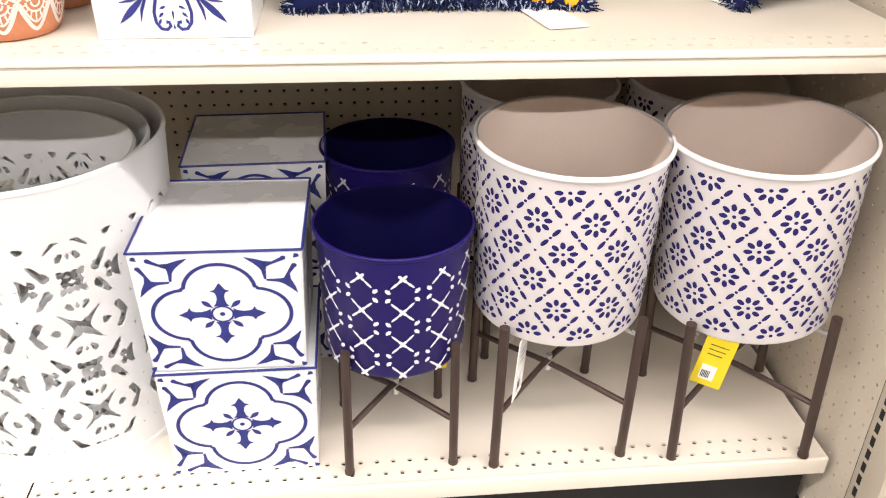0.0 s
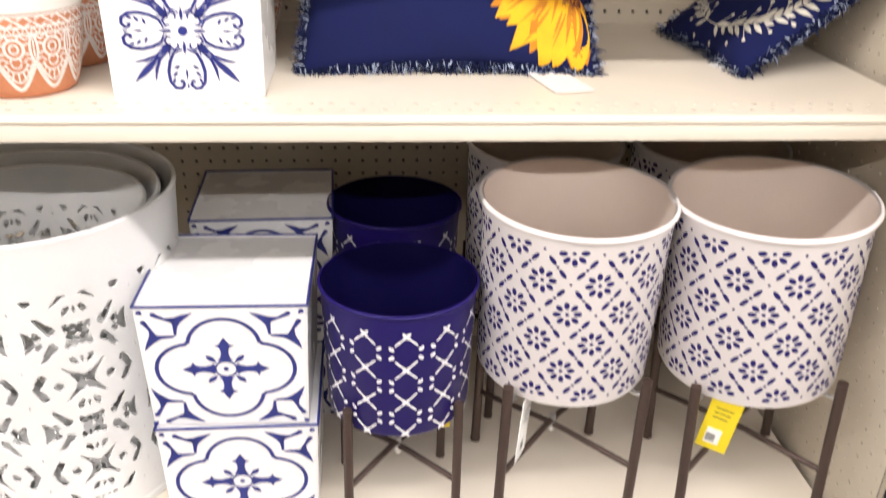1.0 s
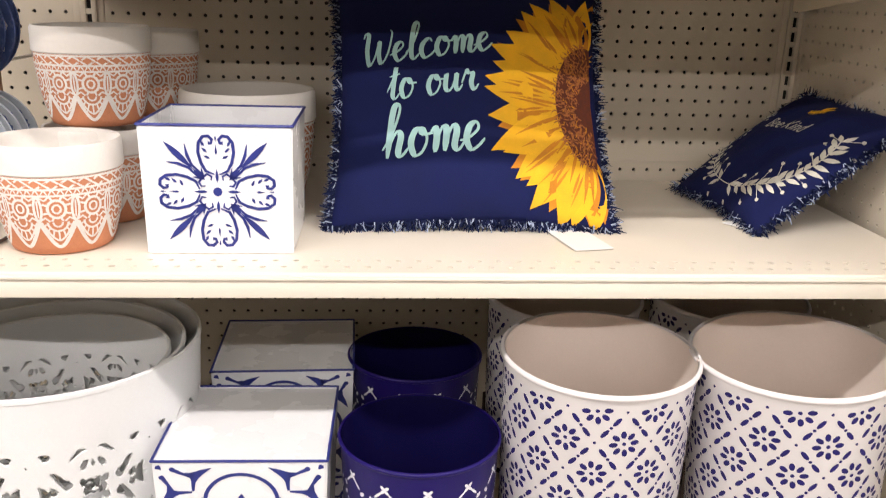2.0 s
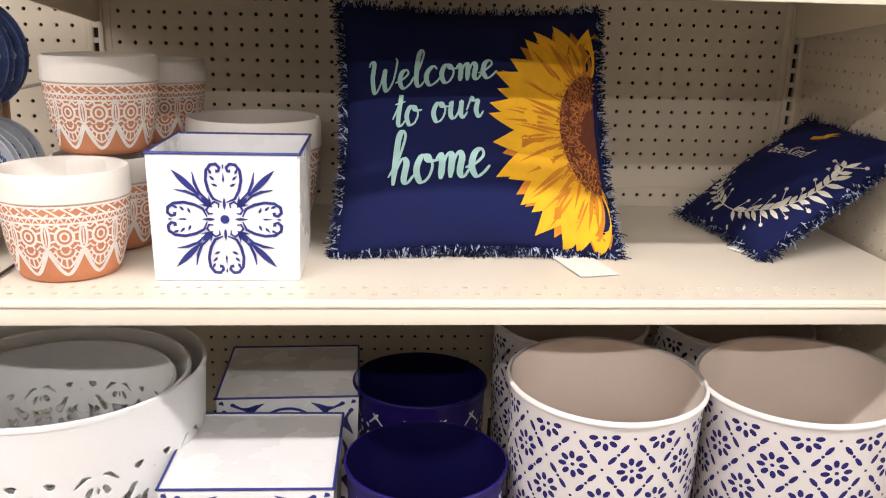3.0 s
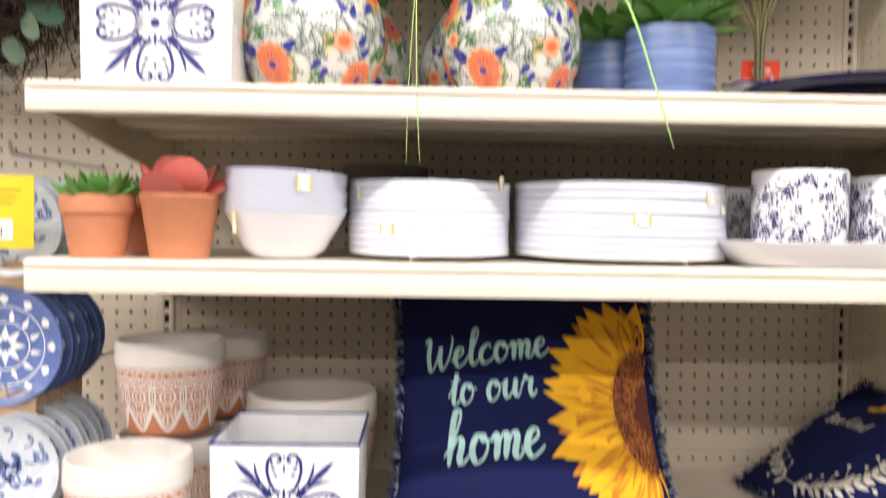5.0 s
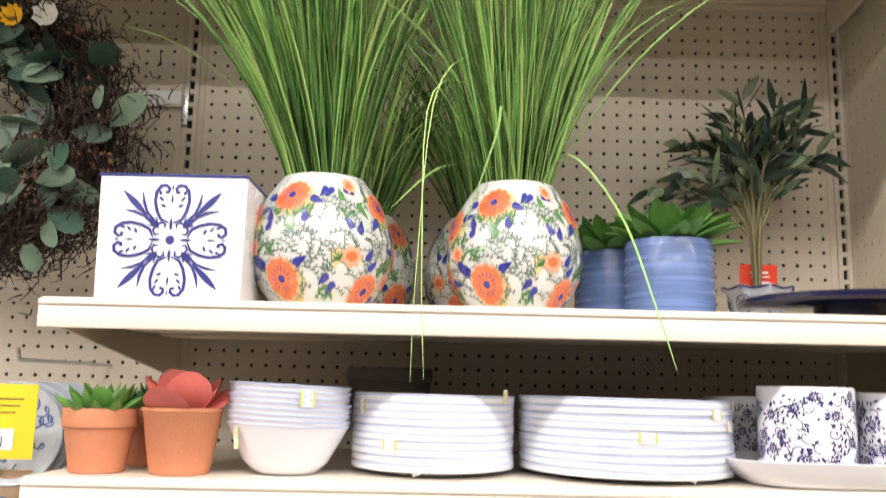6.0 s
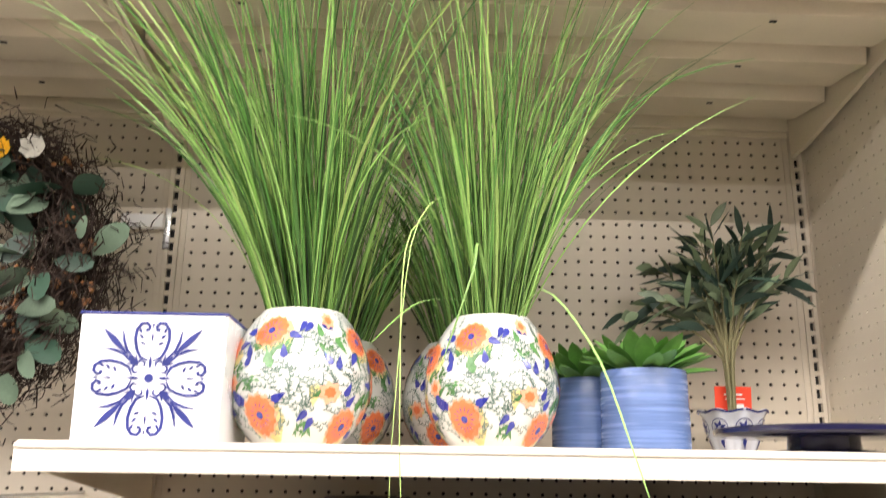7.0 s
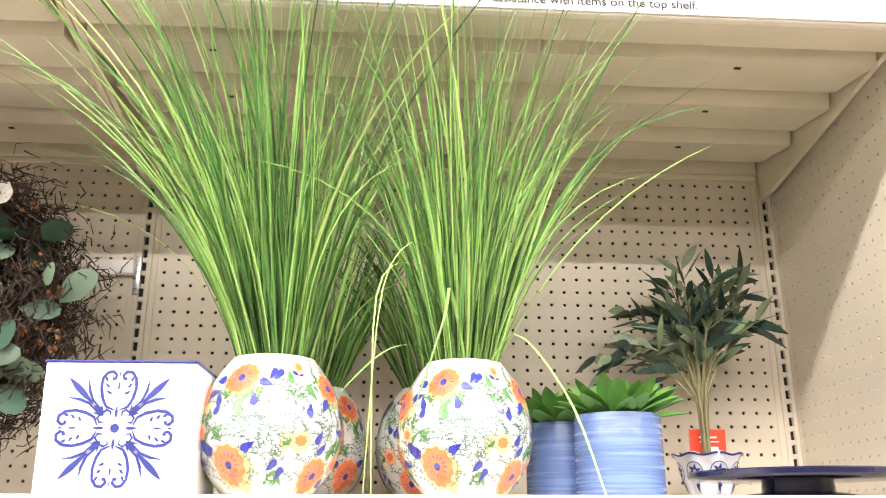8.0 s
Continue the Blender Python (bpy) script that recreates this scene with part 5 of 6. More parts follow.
def poppy_print(p):
    rad = lambda v: float(np.interp(v, [q[1] for q in V_PROF], [q[0] for q in V_PROF]))
    L = [Print(round_wall(rad, 0.0004 + 0.0003 * k)) for k in range(7)]
    straw, sprig, green, blue, salmon, orange, core = L
    rnd = random.Random(21)
    flowers = [(-0.034, 0.148, 0.027, 0.021), (-0.042, 0.038, 0.025, 0.027), (0.080, 0.026, 0.024, 0.023), (0.100, 0.140, 0.022, 0.020), (0.150, 0.085, 0.026, 0.025), (0.20, 0.033, 0.022, 0.022), (-0.108, 0.122, 0.024, 0.022), (-0.135, 0.047, 0.024, 0.024), (-0.19, 0.095, 0.023, 0.023)]
    smalls = [(0.048, 0.068, 0.0135), (0.052, 0.165, 0.011), (-0.085, 0.080, 0.011), (0.122, 0.042, 0.012), (-0.165, 0.142, 0.012), (0.225, 0.122, 0.012)]
    span = 2 * math.pi * rad(0.05) / 2
    for k in range(300):
        u, v = rnd.uniform(-span, span), rnd.uniform(0.010, 0.165)
        a = rnd.uniform(0.3, 2.8)
        pts = [(u + 0.006 * i * math.cos(a + 0.13 * i), v + 0.006 * i * math.sin(a + 0.13 * i)) for i in range(5)]
        pts = [q for q in pts if 0.004 < q[1] < 0.178]
        if len(pts) < 3:
            continue
        sprig.stroke(pts, 0.0009)
        for x, y in pts:
            for m in (-1, 1):
                sprig.petal(x, y, 0.0052, 0.0020, a + m * 0.9, n=4)
    for k in range(52):
        u, v = rnd.uniform(-span, span), rnd.uniform(0.02, 0.150)
        a = rnd.uniform(0, 6.28)
        if k % 2:
            green.petal(u, v, rnd.uniform(0.020, 0.034), rnd.uniform(0.007, 0.011), a, n=8)
        else:
            for q in range(16):
                b = rnd.uniform(0, 6.28)
                rr = rnd.uniform(0.001, 0.011)
                if 0.01 < v + rr * math.sin(b) < 0.172:
                    green.petal(u + rr * math.cos(b), v + rr * math.sin(b), 0.008, 0.0034, rnd.uniform(0, 6.28), n=5)
    for k in range(14):
        straw.petal(rnd.uniform(-span, span), rnd.uniform(0.02, 0.148), 0.03, 0.016, rnd.uniform(0, 6.28), n=6)
    for u, v, r, rv in flowers:
        straw.ellipse(u + 0.006, v - 0.006, r * 1.12, rv * 1.1, 0, 20, 0.08, 7, 3)
        one = Print(salmon.mapping)
        one.ellipse(u, v, r * 1.0, rv * 1.0, 0.1, 40, 0.10, 13, 4)
        one = one.done("salmon_petal_print", POPPY_P, p, "salmon poppy edge")
        top = Print(orange.mapping)
        top.ellipse(u, v, r * 0.90, rv * 0.90, 0.3, 40, 0.07, 11, 4)
        top.done("poppy_print", POPPY, p, "orange poppy print")
        for q in range(14):
            a = 2 * math.pi * q / 14
            core.petal(u + 0.35 * r * math.cos(a), v + 0.35 * rv * math.sin(a), 0.30 * r, 0.0013, a, n=4)
        core.ellipse(u, v, 0.0052, 0.0048, 0, 10)
        for q in range(2):
            a = rnd.uniform(2.6, 4.4) if q == 0 else rnd.uniform(-0.6, 0.9)
            x, y = u + r * 1.0 * math.cos(a), v + rv * 1.0 * math.sin(a)
            if 0.012 < y < 0.165:
                blue.petal(x, y, 0.021, 0.011, a + rnd.uniform(-0.5, 0.5), n=8)
    for u, v, r in smalls:
        for q in range(7):
            a = 2 * math.pi * q / 7
            salmon.petal(u + 0.15 * r * math.cos(a), v + 0.15 * r * math.sin(a), r, r * 0.75, a, n=6, blunt=0.9)
        orange.ellipse(u, v, r * 0.55, r * 0.5, 0, 14, 0.12, 7)
    for u, v, a in ((0.016, 0.162, 4.2), (0.026, 0.160, 4.0), (0.040, 0.160, -0.4), (-0.062, 0.100, 1.3), (-0.058, 0.112, 1.9), (0.058, 0.098, 1.4), (0.050, 0.104, 2.2), (0.070, 0.064, 1.2), (0.075, 0.052, 0.9), (0.022, 0.044, 3.9), (0.030, 0.036, 4.2), (-0.010, 0.110, 1.7), (-0.078, 0.058, 2.0), (-0.070, 0.052, 2.6), (0.12, 0.10, 1.0), (-0.12, 0.08, 2.0), (0.19, 0.07, 1.2), (-0.19, 0.06, 1.7)):
        blue.petal(u, v, 0.020, 0.0095, a, n=8)
    for pr, nm, ma, lb in ((straw, "straw_print", GLAZE_Y, "straw yellow glaze print"), (sprig, "sprig_print", GLAZE_GREY, "fine grey sprig print"), (green, "leaf_print", GLAZE_G, "green leaf print"), (blue, "blue_print", GLAZE_B, "blue leaf print"), (salmon, "small_flower_print", POPPY_P, "small salmon flower print"), (orange, "flower_eye_print", POPPY, "orange flower eyes"), (core, "stamen_print", GLAZE_B, "dark flower centres")):
        pr.done(nm, ma, p, lb)["kind"] = "stuff"


GRASS_SPACE = (2.056, -0.565)


def grass_blades(p, x0, y0, seed, count, reach, lean=(0.0, 0.0), front=1.0):
    """Blades that spring from the vase's mouth, arch outwards and stay clear of the shelf above."""
    rnd = random.Random(seed)
    sets = {0: ([], []), 1: ([], []), 2: ([], [])}
    made, tries = 0, 0
    while made < count and tries < count * 12:
        tries += 1
        az = rnd.uniform(0, 2 * math.pi)
        rr = 0.046 * math.sqrt(rnd.random())
        base = Vector((rr * math.cos(az), rr * math.sin(az), 0.165))
        out = abs(rnd.gauss(0, 0.11)) + 0.01 + rr * 3.2
        d = Vector((math.cos(az) * out + lean[0] + rnd.gauss(0, 0.06), math.sin(az) * out * front + lean[1] + rnd.gauss(0, 0.06), 1)).normalized()
        L = reach * rnd.uniform(0.50, 1.0)
        droop = rnd.uniform(0.02, 0.22) + (0.30 * rnd.random() if rnd.random() < 0.16 else 0)
        n = 11
        pts = []
        ok = True
        sway = Vector((rnd.gauss(0, 0.10), rnd.gauss(0, 0.10), 0))
        hz = Vector((d.x, d.y, 0))
        hz = hz.normalized() if hz.length > 1e-4 else Vector((1, 0, 0))
        for k in range(n):
            t = k / (n - 1)
            q = base + d * (L * t) + hz * (L * 0.85 * droop * t ** 2.2) + sway * (L * t * t) + Vector((0, 0, -L * droop * t ** 2.6))
            pts.append(q)
            w = q + Vector((x0, y0, Z4))
            if (w.z > GRASS_SPACE[0] and w.y > GRASS_SPACE[1] - 0.015) or w.y > -0.008 or w.x > 1.17 or q.x > 0.37 or q.x < -0.46 or (w.y < -1.0):
                ok = False
                break
        if not ok:
            continue
        made += 1
        width = rnd.uniform(0.0013, 0.0029)
        f = Vector((rnd.gauss(0, 1), rnd.gauss(0, 1), 0.0)).normalized()
        which = rnd.choices((0, 1, 2), (0.54, 0.34, 0.12))[0]
        vs, fs = sets[which]
        o = len(vs)
        for k, q in enumerate(pts):
            t = k / (n - 1)
            tan = (pts[min(k + 1, n - 1)] - pts[max(k - 1, 0)]).normalized()
            s = tan.cross(f)
            s = s.normalized() if s.length > 1e-4 else Vector((1, 0, 0))
            wd = width * (1 - t ** 2.2 * 0.93) * (0.75 + 0.5 * min(t * 4, 1)) / 1.25
            fold = tan.cross(s) * wd * 0.35
            vs += [q - s * wd, q + fold, q + s * wd]
            if k:
                a = o + 3 * k
                fs += [(a - 3, a - 2, a + 1, a), (a - 2, a - 1, a + 2, a + 1)]
    for k, (nm, ma) in enumerate((("grass_tuft", GRASS), ("deep_green_tuft", GRASS_D), ("lime_tuft", GRASS_L))):
        vs, fs = sets[k]
        o = raw(nm, vs, fs, ma, p, soft=True)
        o["kind"] = "stuff"
    return sets


def vase(x, y, turn):
    p = thing("grass_vase", sized(pose(x, y, Z4), 1.02, 1.02, 1.01), "cream round vase with poppy print and tall artificial grass", "potted plant", "grass vases")
    inner = [(0, 0), (0.0560, 0.1835), (0.0535, 0.182), (0.056, 0.174), (0.083, 0.115), (0.083, 0.06), (0, 0.02)]
    v = part("vase_body", lathe([(0, 0)] + V_PROF + inner[1:], 80), VASE, p)
    part("soil", lathe([(0, 0.152), (0.066, 0.152), (0.066, 0.142), (0, 0.142)], 40), GRASS_D, p, "green foam inside")
    return p


v1 = vase(0.265, -0.375, 0)
poppy_print(v1)
v2 = copy_thing(v1, sized(pose(0.532, -0.375, Z4, 0, 0, -4), 0.95, 0.95, 0.985))
v3 = copy_thing(v1, sized(pose(0.300, -0.158, Z4, 0, 0, 75), 0.96))
v4 = copy_thing(v1, sized(pose(0.501, -0.158, Z4, 0, 0, -80), 0.96))
grass_blades(v1, 0.263, -0.375, 41, 330, 0.74, (-0.08, -0.16))
grass_blades(v2, 0.532, -0.375, 42, 270, 0.70, (0.04, -0.15))
grass_blades(v3, 0.300, -0.158, 43, 150, 0.50, (0.0, -0.10))
grass_blades(v4, 0.501, -0.158, 44, 150, 0.48, (0.02, -0.12))


def stray(p, pts, w, material):
    """A single long blade that hangs away from its tuft."""
    n = 18
    P = [Vector(q) for q in pts]
    vs, fs = [], []
    for k in range(n):
        t = k / (n - 1) * (len(P) - 1)
        i = min(int(t), len(P) - 2)
        f = t - i
        a, b = P[max(i - 1, 0)], P[i]
        c, d = P[i + 1], P[min(i + 2, len(P) - 1)]
        q = 0.5 * ((2 * b) + (c - a) * f + (2 * a - 5 * b + 4 * c - d) * f * f + (3 * b - a - 3 * c + d) * f ** 3)
        wd = w * (1 - (k / (n - 1)) ** 3 * 0.8)
        vs += [q + Vector((-wd, 0, 0)), q + Vector((0, -wd * 0.4, 0)), q + Vector((wd, 0, 0))]
        if k:
            o = 3 * k
            fs += [(o - 3, o - 2, o + 1, o), (o - 2, o - 1, o + 2, o + 1)]
    raw("stray_blade", vs, fs, material, p, soft=True)


stray(v2, [(0.0, -0.03, 0.17), (-0.06, -0.08, 0.30), (-0.115, -0.16, 0.26), (-0.118, -0.185, 0.05), (-0.112, -0.19, -0.085)], 0.0011, GRASS_L)
stray(v2, [(-0.01, -0.03, 0.17), (-0.05, -0.09, 0.33), (-0.105, -0.17, 0.27), (-0.124, -0.185, 0.05), (-0.128, -0.19, -0.09)], 0.0009, GRASS_L)
stray(v2, [(0.03, -0.03, 0.17), (0.07, -0.09, 0.21), (0.13, -0.14, 0.12), (0.165, -0.18, 0.0), (0.185, -0.19, -0.07)], 0.0017, GRASS)
stray(v2, [(0.0, -0.05, 0.18), (-0.02, -0.10, 0.27), (-0.03, -0.13, 0.22), (-0.07, -0.13, 0.10)], 0.0022, GRASS)
stray(v2, [(-0.02, -0.05, 0.20), (-0.10, -0.10, 0.19), (-0.165, -0.12, 0.13)], 0.0024, GRASS)

# brushed blue pots with rubbery rosettes
def brushed_pot(x, y, r, h, seed):
    p = thing("succulent_pot", pose(x, y, Z4), "brushed blue ceramic pot with a leafy green succulent", "potted plant", "blue succulent pots")
    part("pot", lathe([(0, 0), (r - 0.004, 0), (r - 0.001, 0.003), (r, 0.010), (r * 0.985, h - 0.006), (r * 0.97, h), (r - 0.008, h - 0.001), (r - 0.009, h - 0.02), (0, h - 0.02)], 64), BRUSH, p)
    rosette(p, h - 0.014, ((13, 34, 1.0, 0.012), (13, 47, 1.05, 0.010), (11, 60, 1.0, 0.008), (7, 76, 0.85, 0.004)), SUCC, 0.110, 0.027, 0.004, "leaf", seed, 0.45, 0.55, False, 0.30)
    return p


brushed_pot(0.760, -0.330, 0.0635, 0.118, 3)
brushed_pot(0.698, -0.235, 0.058, 0.115, 6)

# olive plant
ol = thing("olive_plant", sized(pose(0.966, -0.130, Z4), 1.0, 1.0, 1.05), "small artificial olive plant in a blue and white fluted pot", "potted plant")
b = bmesh.new()
rings = []
for r, z in ((0.0, 0.0), (0.030, 0.0), (0.034, 0.004), (0.032, 0.010), (0.042, 0.035), (0.048, 0.062), (0.055, 0.072), (0.0555, 0.075), (0.052, 0.075), (0.046, 0.066), (0.0, 0.060)):
    if r == 0:
        rings.append([b.verts.new((0, 0, z))])
    else:
        rings.append([b.verts.new((r * (1 + 0.05 * math.cos(8 * t)) * math.sin(t), -r * (1 + 0.05 * math.cos(8 * t)) * math.cos(t), z + (0.003 * math.cos(8 * t) if z > 0.07 else 0))) for t in [2 * math.pi * k / 64 for k in range(64)]])
for q, w in zip(rings, rings[1:]):
    for i in range(64):
        j = (i + 1) % 64
        if len(q) == 1:
            b.faces.new((q[0], w[j], w[i]))
        elif len(w) == 1:
            b.faces.new((q[i], q[j], w[0]))
        else:
            b.faces.new((q[i], q[j], w[j], w[i]))
bmesh.ops.recalc_face_normals(b, faces=b.faces)
part("pot", b, CHINA, ol)
pr = Print(round_wall(lambda v: float(np.interp(v, [0.01, 0.035, 0.062, 0.075], [0.034, 0.0438, 0.0505, 0.058])), 0.0012))
C = 2 * math.pi * 0.047
for k in range(8):
    c = C * k / 8
    pr.arc(c, 0.048, 0.014, 0, 360, 0.0014, 20, 0.014)
    for q in range(6):
        a = q * 1.05 + 0.3
        pr.petal(c + 0.002 * math.cos(a), 0.048 + 0.002 * math.sin(a), 0.010, 0.005, a, n=6)
    pr.petal(c, 0.030, 0.016, 0.006, -1.4)
    pr.petal(c + 0.004, 0.030, 0.012, 0.005, -1.9)
pr.stroke([(C * k / 48, 0.0735 + 0.002 * math.cos(2 * math.pi * k / 6)) for k in range(49)], 0.003)
pr.done("blue_print", BLUE_LINE, ol, "cobalt leaf medallions")
rnd = random.Random(77)
stems, lv, lvd = bmesh.new(), bmesh.new(), bmesh.new()


def merge(dst, src):
    me = bpy.data.meshes.new("tmp")
    src.to_mesh(me)
    src.free()
    dst.from_mesh(me)
    bpy.data.meshes.remove(me)


for k in range(5):
    merge(stems, tube([(0.004 * math.cos(k * 1.3), 0.004 * math.sin(k * 1.3), 0.06), (0.006 * math.cos(k * 1.3), 0.006 * math.sin(k * 1.3), 0.14), (0.012 * math.cos(k * 1.3), 0.012 * math.sin(k * 1.3), 0.19)], 0.0030, 6))
for k in range(24):
    az = 2 * math.pi * k / 24 + rnd.uniform(-0.2, 0.2)
    sp = rnd.uniform(0.02, 0.165)
    tip = Vector((sp * 1.15 * math.cos(az), sp * 0.62 * math.sin(az), rnd.uniform(0.30, 0.415) - sp * 0.45))
    pts = [Vector((0, 0, 0.15)) * (1 - t) + tip * t + Vector((0, 0, 0.035 * math.sin(math.pi * t))) for t in (0, 0.25, 0.5, 0.75, 1)]
    merge(stems, tube(pts, [0.0028, 0.0024, 0.0019, 0.0014, 0.0008], 5))
    for q in range(11):
        t = 0.30 + 0.70 * q / 10
        i = min(int(t * 4), 3)
        c = pts[i].lerp(pts[i + 1], t * 4 - i)
        d = (pts[i + 1] - pts[i]).normalized()
        o = Vector((rnd.gauss(0, 1), rnd.gauss(0, 1), rnd.gauss(0, 0.6)))
        o = (o - d * o.dot(d)).normalized()
        a = d * rnd.uniform(0.5, 1.0) + o * rnd.uniform(0.5, 0.95)
        leaf(lv if rnd.random() < 0.55 else lvd, c, a, Vector((rnd.gauss(0, 1), rnd.gauss(0, 1), rnd.gauss(0, 1))), rnd.uniform(0.050, 0.080), rnd.uniform(0.0125, 0.018), 0.0012, droop=rnd.uniform(0, 0.3), n=5, cup=0.15)
part("stem", stems, STEM, ol, "olive stems")
o = part("foliage", lv, OLIVE, ol, "grey green leaves")
o["kind"] = "stuff"
o = part("dark_foliage", lvd, OLIVE_D, ol, "dark green leaves")
o["kind"] = "stuff"
rt = part("card_tag", box(bmesh.new(), -0.032, 0.032, -0.001, 0.0, 0.055, 0.118, 0.0), TAG_RED, ol, "red card tag")
rt.matrix_basis = pose(0.010, 0.030, 0.0, 6, 0, 0)
part("barcode_patch", box(bmesh.new(), -0.004, 0.018, -0.0022, -0.0012, 0.060, 0.090), PAPER, rt, "white barcode patch")
pr = Print(flat((0, -0.0015, 0), (1, 0, 0), (0, 0, 1), 0.0004))
pr.stroke([(-0.016, 0.105), (0.016, 0.105)], 0.003)
pr.stroke([(-0.014, 0.098), (0.02, 0.098)], 0.0018)
pr.done("printed_bars", PAPER, rt, "pale printed bars")

# cake stand
ck = thing("cake_stand", pose(1.006, -0.36, Z4), "glossy midnight blue round cake stand on a low foot", "cake stand")
part("plate", lathe([(0, 0.024), (0.06, 0.024), (0.140, 0.027), (0.149, 0.030), (0.150, 0.036), (0.147, 0.038), (0.138, 0.036), (0, 0.035)], 96), CAKE, ck)
part("foot", lathe([(0, 0), (0.085, 0), (0.086, 0.005), (0.075, 0.007), (0.050, 0.010), (0.048, 0.024), (0, 0.0245)], 72), CAKE, ck)


# ---- tags on the planters ----
def hang_tag(m, w, h, material, label, ink=True, cord=True):
    t = thing("hang_tag", m, label, "price tag", "hang tags")
    card = part("card", box(bmesh.new(), -w / 2, w / 2, -0.0006, 0.0006, -h, 0), material, t)
    if ink:
        part("barcode_patch", box(bmesh.new(), -w * 0.30, w * 0.18, -0.0016, -0.0008, -h * 0.88, -h * 0.60), PAPER, card, "white barcode patch")
        pr = Print(flat((0, -0.0010, 0), (1, 0, 0), (0, 0, 1), 0.0009))
        for k in range(6):
            pr.stroke([(-w * 0.25 + w * 0.05 * k, -h * 0.84), (-w * 0.25 + w * 0.05 * k, -h * 0.70)], 0.0014)
        for k in range(3):
            pr.stroke([(-w * 0.3, -h * (0.2 + 0.09 * k)), (w * (0.3 - 0.06 * k), -h * (0.2 + 0.09 * k))], 0.0015)
        pr.done("printed_bars", INK, card, "tiny printed bars")
    if cord:
        part("cord", tube([(0, 0, -0.006), (0.004, 0.004, 0.02), (-0.002, 0.01, 0.035)], 0.0006, 5), PAPER, t)
    return t


hang_tag(pose(0.966, -0.572, DECK + 0.243, 4, 8, -28), 0.044, 0.098, TAG_YELLOW, "yellow card price tag hanging from a planter leg")
hang_tag(pose(0.685, -0.540, DECK + 0.238, 2, 4, 62), 0.044, 0.105, PAPER, "white patterned card tag hanging from a planter")
hang_tag(pose(0.569, -0.505, DECK + 0.20, 0, 12, 20), 0.038, 0.040, TAG_YELLOW, "small yellow bordered tag on the navy planter", False)

# ---- the next bay: hanging plates and wreath ----
def plate_face(p, r, style, m):
    pr = Print(lambda u, v: Vector((u, -0.0022 - 0.010 * max(0, (math.hypot(u, v) / r - 0.62)) / 0.38, v)))
    if style == 0:
        for k in range(12):
            a = 2 * math.pi * k / 12
            pr.petal(0.70 * r * math.cos(a), 0.70 * r * math.sin(a), 0.27 * r, 0.17 * r, a, n=8, blunt=0.9)
            pr.petal(0.42 * r * math.cos(a + 0.26), 0.42 * r * math.sin(a + 0.26), 0.2 * r, 0.09 * r, a, n=6)
        for f in (0.66, 0.40):
            pr.arc(0, 0, f * r, 0, 360, 0.0016, 50)
        for k in range(8):
            a = 2 * math.pi * k / 8
            pr.petal(0.08 * r * math.cos(a), 0.08 * r * math.sin(a), 0.26 * r, 0.12 * r, a, n=7)
    else:
        rnd = random.Random(4)
        for k in range(26):
            a, f = rnd.uniform(0, 6.28), rnd.uniform(0.1, 0.9)
            u, v = f * r * math.cos(a), f * r * math.sin(a)
            pts = [(u + 0.05 * r * q * math.cos(a + q * 0.6), v + 0.05 * r * q * math.sin(a + q * 0.6)) for q in range(6)]
            pts = [q for q in pts if math.hypot(*q) < 0.97 * r]
            if len(pts) > 2:
                pr.stroke(pts, 0.035 * r)
            pr.petal(u, v, 0.16 * r, 0.07 * r, a + 2, n=6)
    return pr


def plate_row(x, z, r, style, count, y_front, label):
    h = thing("hanging_plates", pose(x, y_front, z), label, "plates", "hanging plates")
    part("peg_hook", rod(rod(bmesh.new(), (0, 0, r + 0.03), (0, -y_front, r + 0.03), 0.003, 8), (0, 0, r + 0.03), (0, -0.006, r + 0.045), 0.003, 8), STEEL, h, "steel peg hook")
    for k in range(count):
        pl = part("plate", lathe([(0, 0), (r * 0.6, 0), (r * 0.66, 0.002), (r * 0.97, 0.011), (r, 0.013), (r - 0.001, 0.015), (r * 0.95, 0.0135), (r * 0.64, 0.0045), (0, 0.003)], 48), (PLATE_BLUE if style == 0 else PLATE_PALE), h)
        pl.matrix_basis = pose(0.003 * (k % 2), 0.012 + 0.026 * k, 0, 90 + 3 * (k % 3), 0, 0)
        pr = plate_face(pl, r, style, None)
        pr.mapping = None
        vs = [(v[0], -v[2], -v[1] + 0.004) for v in pr.verts]
        raw("plate_print", [(a, b, 0.0045 + 0.010 * max(0, math.hypot(a, b) / r - 0.62) / 0.38) for a, b, c in vs], pr.faces, PAPER if style == 0 else PLATE_BLUE, pl, "white ornament" if style == 0 else "blue scroll ornament")
        b = bmesh.new()
        box(b, -0.045, 0.045, -0.003, 0.003, -r - 0.018, -r + 0.022, 0.002)
        c = part("card_foot", b, KRAFT, h, "kraft card sleeve")
        c.matrix_basis = pose(0.0, 0.004 + 0.026 * k, 0, 0, 0, 0)
    return h


plate_row(-0.160, 1.096, 0.083, 0, 7, -0.345, "row of indigo patterned plates on a hook")
plate_row(-0.130, 0.938, 0.070, 1, 8, -0.395, "row of pale blue scroll plates on a hook")
plate_row(-0.148, 1.262, 0.070, 1, 7, -0.345, "row of pale blue plates on a hook")
hang_tag(sized(pose(-0.134, -0.400, 1.329, 0, 0, 4), 1.0, 1.0, 0.8), 0.080, 0.120, TAG_YELLOW, "yellow card price sign in front of the plates", True, False)

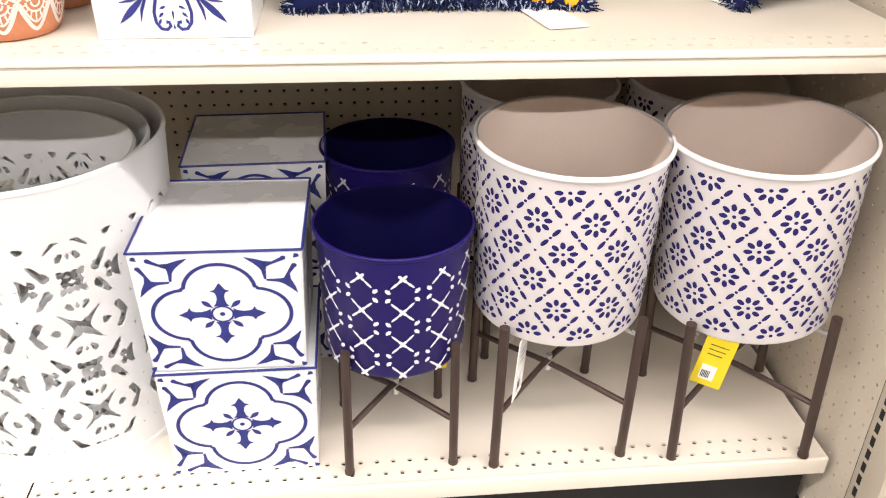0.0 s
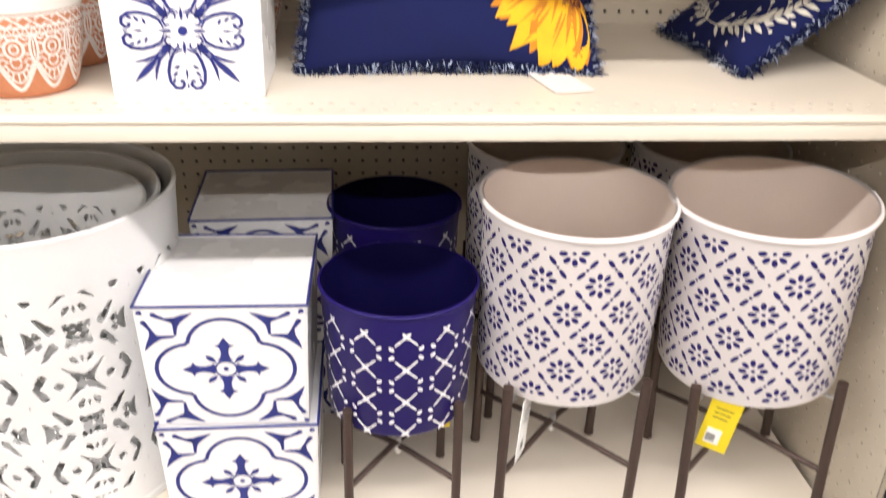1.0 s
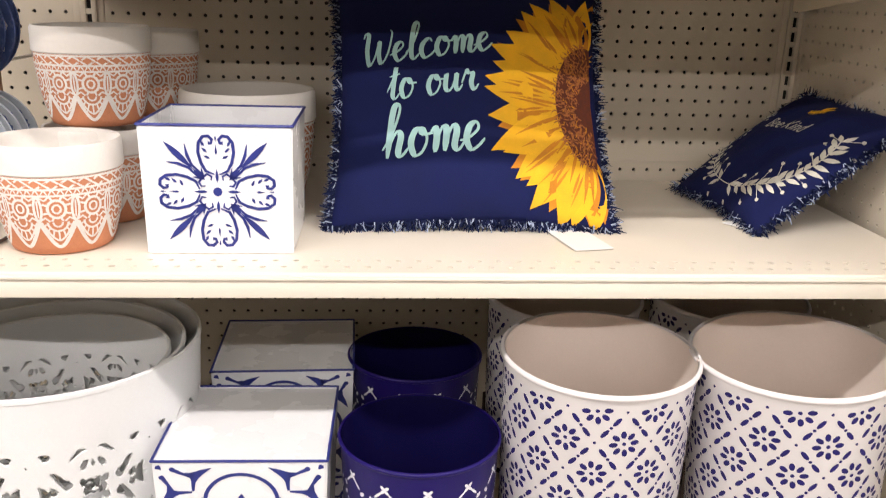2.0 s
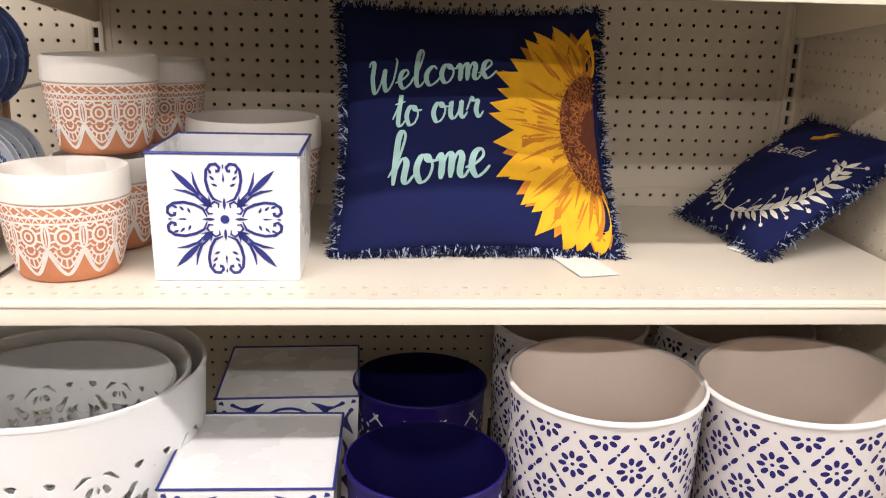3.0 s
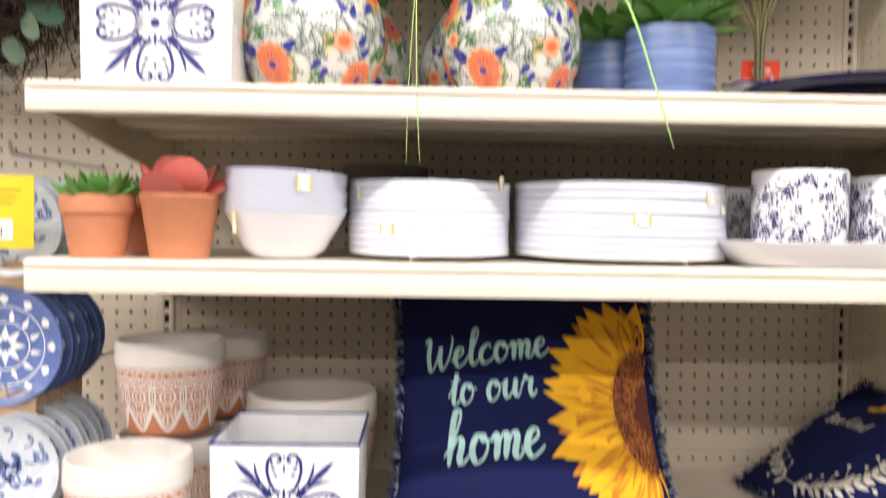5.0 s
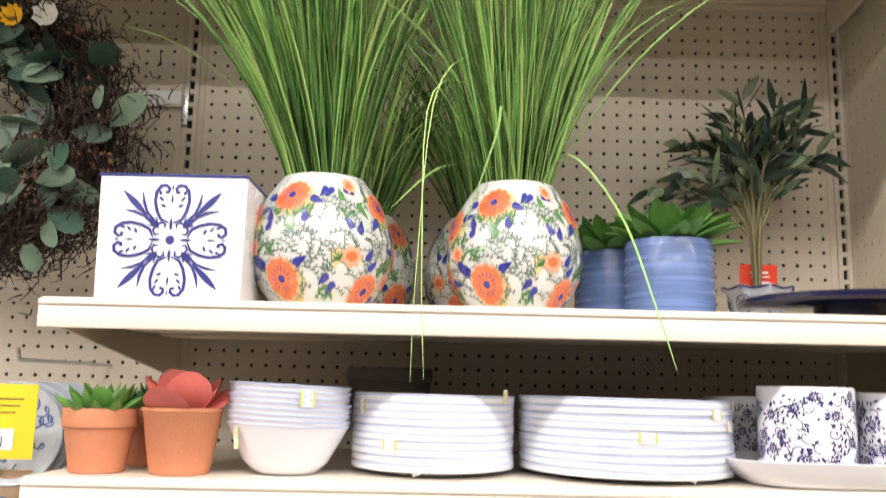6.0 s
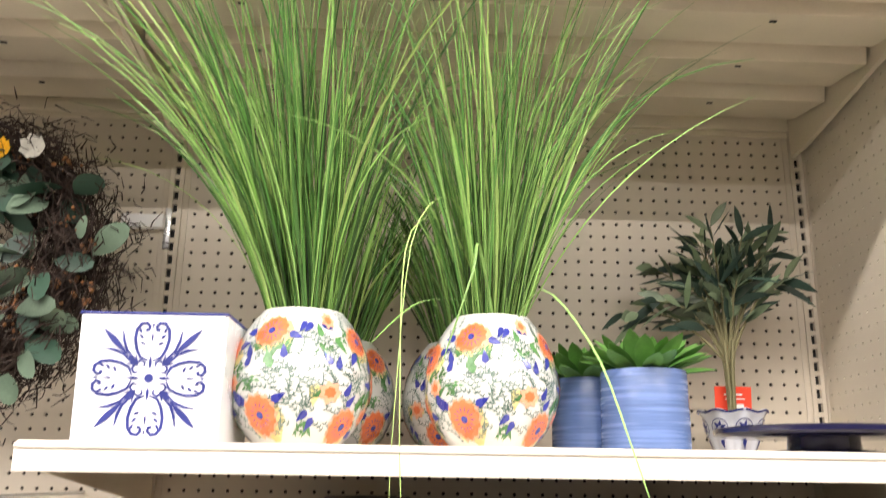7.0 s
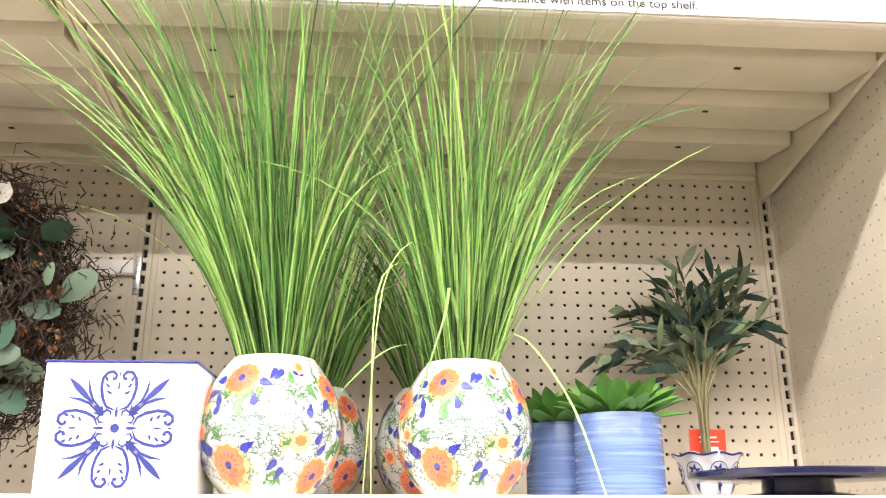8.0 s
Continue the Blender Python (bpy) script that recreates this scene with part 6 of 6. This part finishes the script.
bar = thing("hang_rail", pose(-0.045, -0.004, 1.854), "white steel hang rail bracket on the upright", "bracket")
part("rail", box(bmesh.new(), -0.085, -0.006, -0.02, 0.0, -0.013, 0.013, 0.002), PAPER, bar)
part("plate", box(bmesh.new(), -0.008, 0.004, -0.004, 0.001, -0.05, 0.03, 0.001), STEEL, bar)

wr = thing("wreath", pose(-0.310, -0.200, 1.730, 0, 0, 0), "large twig wreath with eucalyptus leaves and rust berries", "wreath")
rnd = random.Random(99)
WR = 0.190
tw = []
tf = []
for k in range(11000):
    a = rnd.uniform(0, 2 * math.pi)
    rr = WR - 0.014 + rnd.gauss(0, 0.036)
    base = Vector((rr * math.cos(a), rnd.gauss(0, 0.036), rr * math.sin(a)))
    tang = Vector((-math.sin(a), 0, math.cos(a))) * rnd.choice((-1, 1))
    outw = Vector((math.cos(a), 0, math.sin(a)))
    d = (tang * rnd.uniform(0.4, 1.2) + outw * rnd.gauss(0.2, 0.5) + Vector((0, rnd.gauss(0, 0.5), 0))).normalized()
    L = rnd.uniform(0.020, 0.045)
    s = d.cross(Vector((rnd.gauss(0, 1), rnd.gauss(0, 1), rnd.gauss(0, 1)))).normalized() * rnd.uniform(0.0008, 0.0017)
    s2 = d.cross(s).normalized() * s.length
    bend = Vector((rnd.gauss(0, 1), rnd.gauss(0, 1), rnd.gauss(0, 1))) * L * 0.14
    q = len(tw)
    for c, f in ((base, 1.0), (base + d * L * 0.5 + bend, 0.8), (base + d * L, 0.3)):
        tw += [c + s * f, c - s * 0.5 * f + s2 * f, c - s * 0.5 * f - s2 * f]
    for st in (0, 3):
        for e in range(3):
            tf.append((q + st + e, q + st + (e + 1) % 3, q + st + 3 + (e + 1) % 3, q + st + 3 + e))
o = raw("twig_mass", tw, tf, TWIG, wr, "dark brown twigs")
o["kind"] = "stuff"
part("twig_ring", tube([((WR - 0.012) * math.cos(t), 0.012 * math.sin(5 * t), (WR - 0.012) * math.sin(t)) for t in [2 * math.pi * k / 48 for k in range(49)]], 0.022, 8), TWIG, wr, "bound twig core")
la_b, ld_b, be_b = bmesh.new(), bmesh.new(), bmesh.new()
for k in range(120):
    a = rnd.uniform(0, 2 * math.pi)
    rr = WR + rnd.gauss(-0.045, 0.040)
    c = Vector((rr * math.cos(a), -0.035 - abs(rnd.gauss(0, 0.02)), rr * math.sin(a)))
    d = Vector((rnd.gauss(0, 1), -0.35 + rnd.gauss(0, 0.3), rnd.gauss(0, 1))).normalized()
    leaf(la_b if k % 2 else ld_b, c, d, Vector((rnd.gauss(0, 1), rnd.gauss(0, 0.5), rnd.gauss(0, 1))), rnd.uniform(0.050, 0.085), rnd.uniform(0.032, 0.046), 0.0014, droop=0.15, n=6, wide_at=0.5, cup=0.12, blunt=True)
for k in range(40):
    a = rnd.uniform(0, 2 * math.pi)
    rr = WR + rnd.gauss(-0.01, 0.035)
    c = Vector((rr * math.cos(a), -0.045, rr * math.sin(a)))
    for q in range(9):
        bmesh.ops.create_icosphere(be_b, subdivisions=1, radius=rnd.uniform(0.0028, 0.0048), matrix=Matrix.Translation(c + Vector((rnd.gauss(0, 0.010), rnd.gauss(0, 0.008), rnd.gauss(0, 0.010)))))
for nm, bmx, ma, lb in (("foliage", la_b, EUCA, "grey green eucalyptus leaves"), ("dark_foliage", ld_b, EUCA_D, "dark green leaves"), ("berry_mass", be_b, BERRY, "rust brown berries")):
    o = part(nm, bmx, ma, wr, lb)
    o["kind"] = "stuff"
fb = bmesh.new()
for fx, fz in ((0.120, 0.165),):
    for k in range(7):
        a = 2 * math.pi * k / 7
        leaf(fb, (fx, -0.075, fz), (math.cos(a), -0.5, math.sin(a)), (-math.sin(a), 0, math.cos(a)), 0.024, 0.018, 0.001, n=4, wide_at=0.6, cup=0.2)
part("blossom", fb, CREAM_PRINT, wr, "white blossoms")
yb = bmesh.new()
for fx, fz in ((0.070, 0.160),):
    for k in range(10):
        a = 2 * math.pi * k / 10
        leaf(yb, (fx, -0.072, fz), (math.cos(a), -0.9, math.sin(a)), (-math.sin(a), 0, math.cos(a)), 0.026, 0.013, 0.001, n=4, cup=0.2)
part("yellow_bloom", yb, YELLOW, wr, "yellow blooms")
hook = part("peg_hook", rod(bmesh.new(), (0, 0.02, WR - 0.02), (0, 0.197, WR - 0.02), 0.004, 8), STEEL, wr, "steel peg hook")

div = thing("shelf_divider", pose(LEFT + 0.002, -0.515, S2 + 0.0035), "thin dark wire divider along the shelf joint", "divider")
part("wire", tube([(0, 0, 0.004), (0, 0.02, 0.0), (0.001, 0.15, 0.0), (0, 0.44, 0.0)], 0.0022, 8), BRONZE, div)
clip = part("clip", box(bmesh.new(), -0.004, 0.004, -0.036, -0.030, -0.038, -0.002, 0.001), PAPER, div, "white plastic clip on the lip joint")
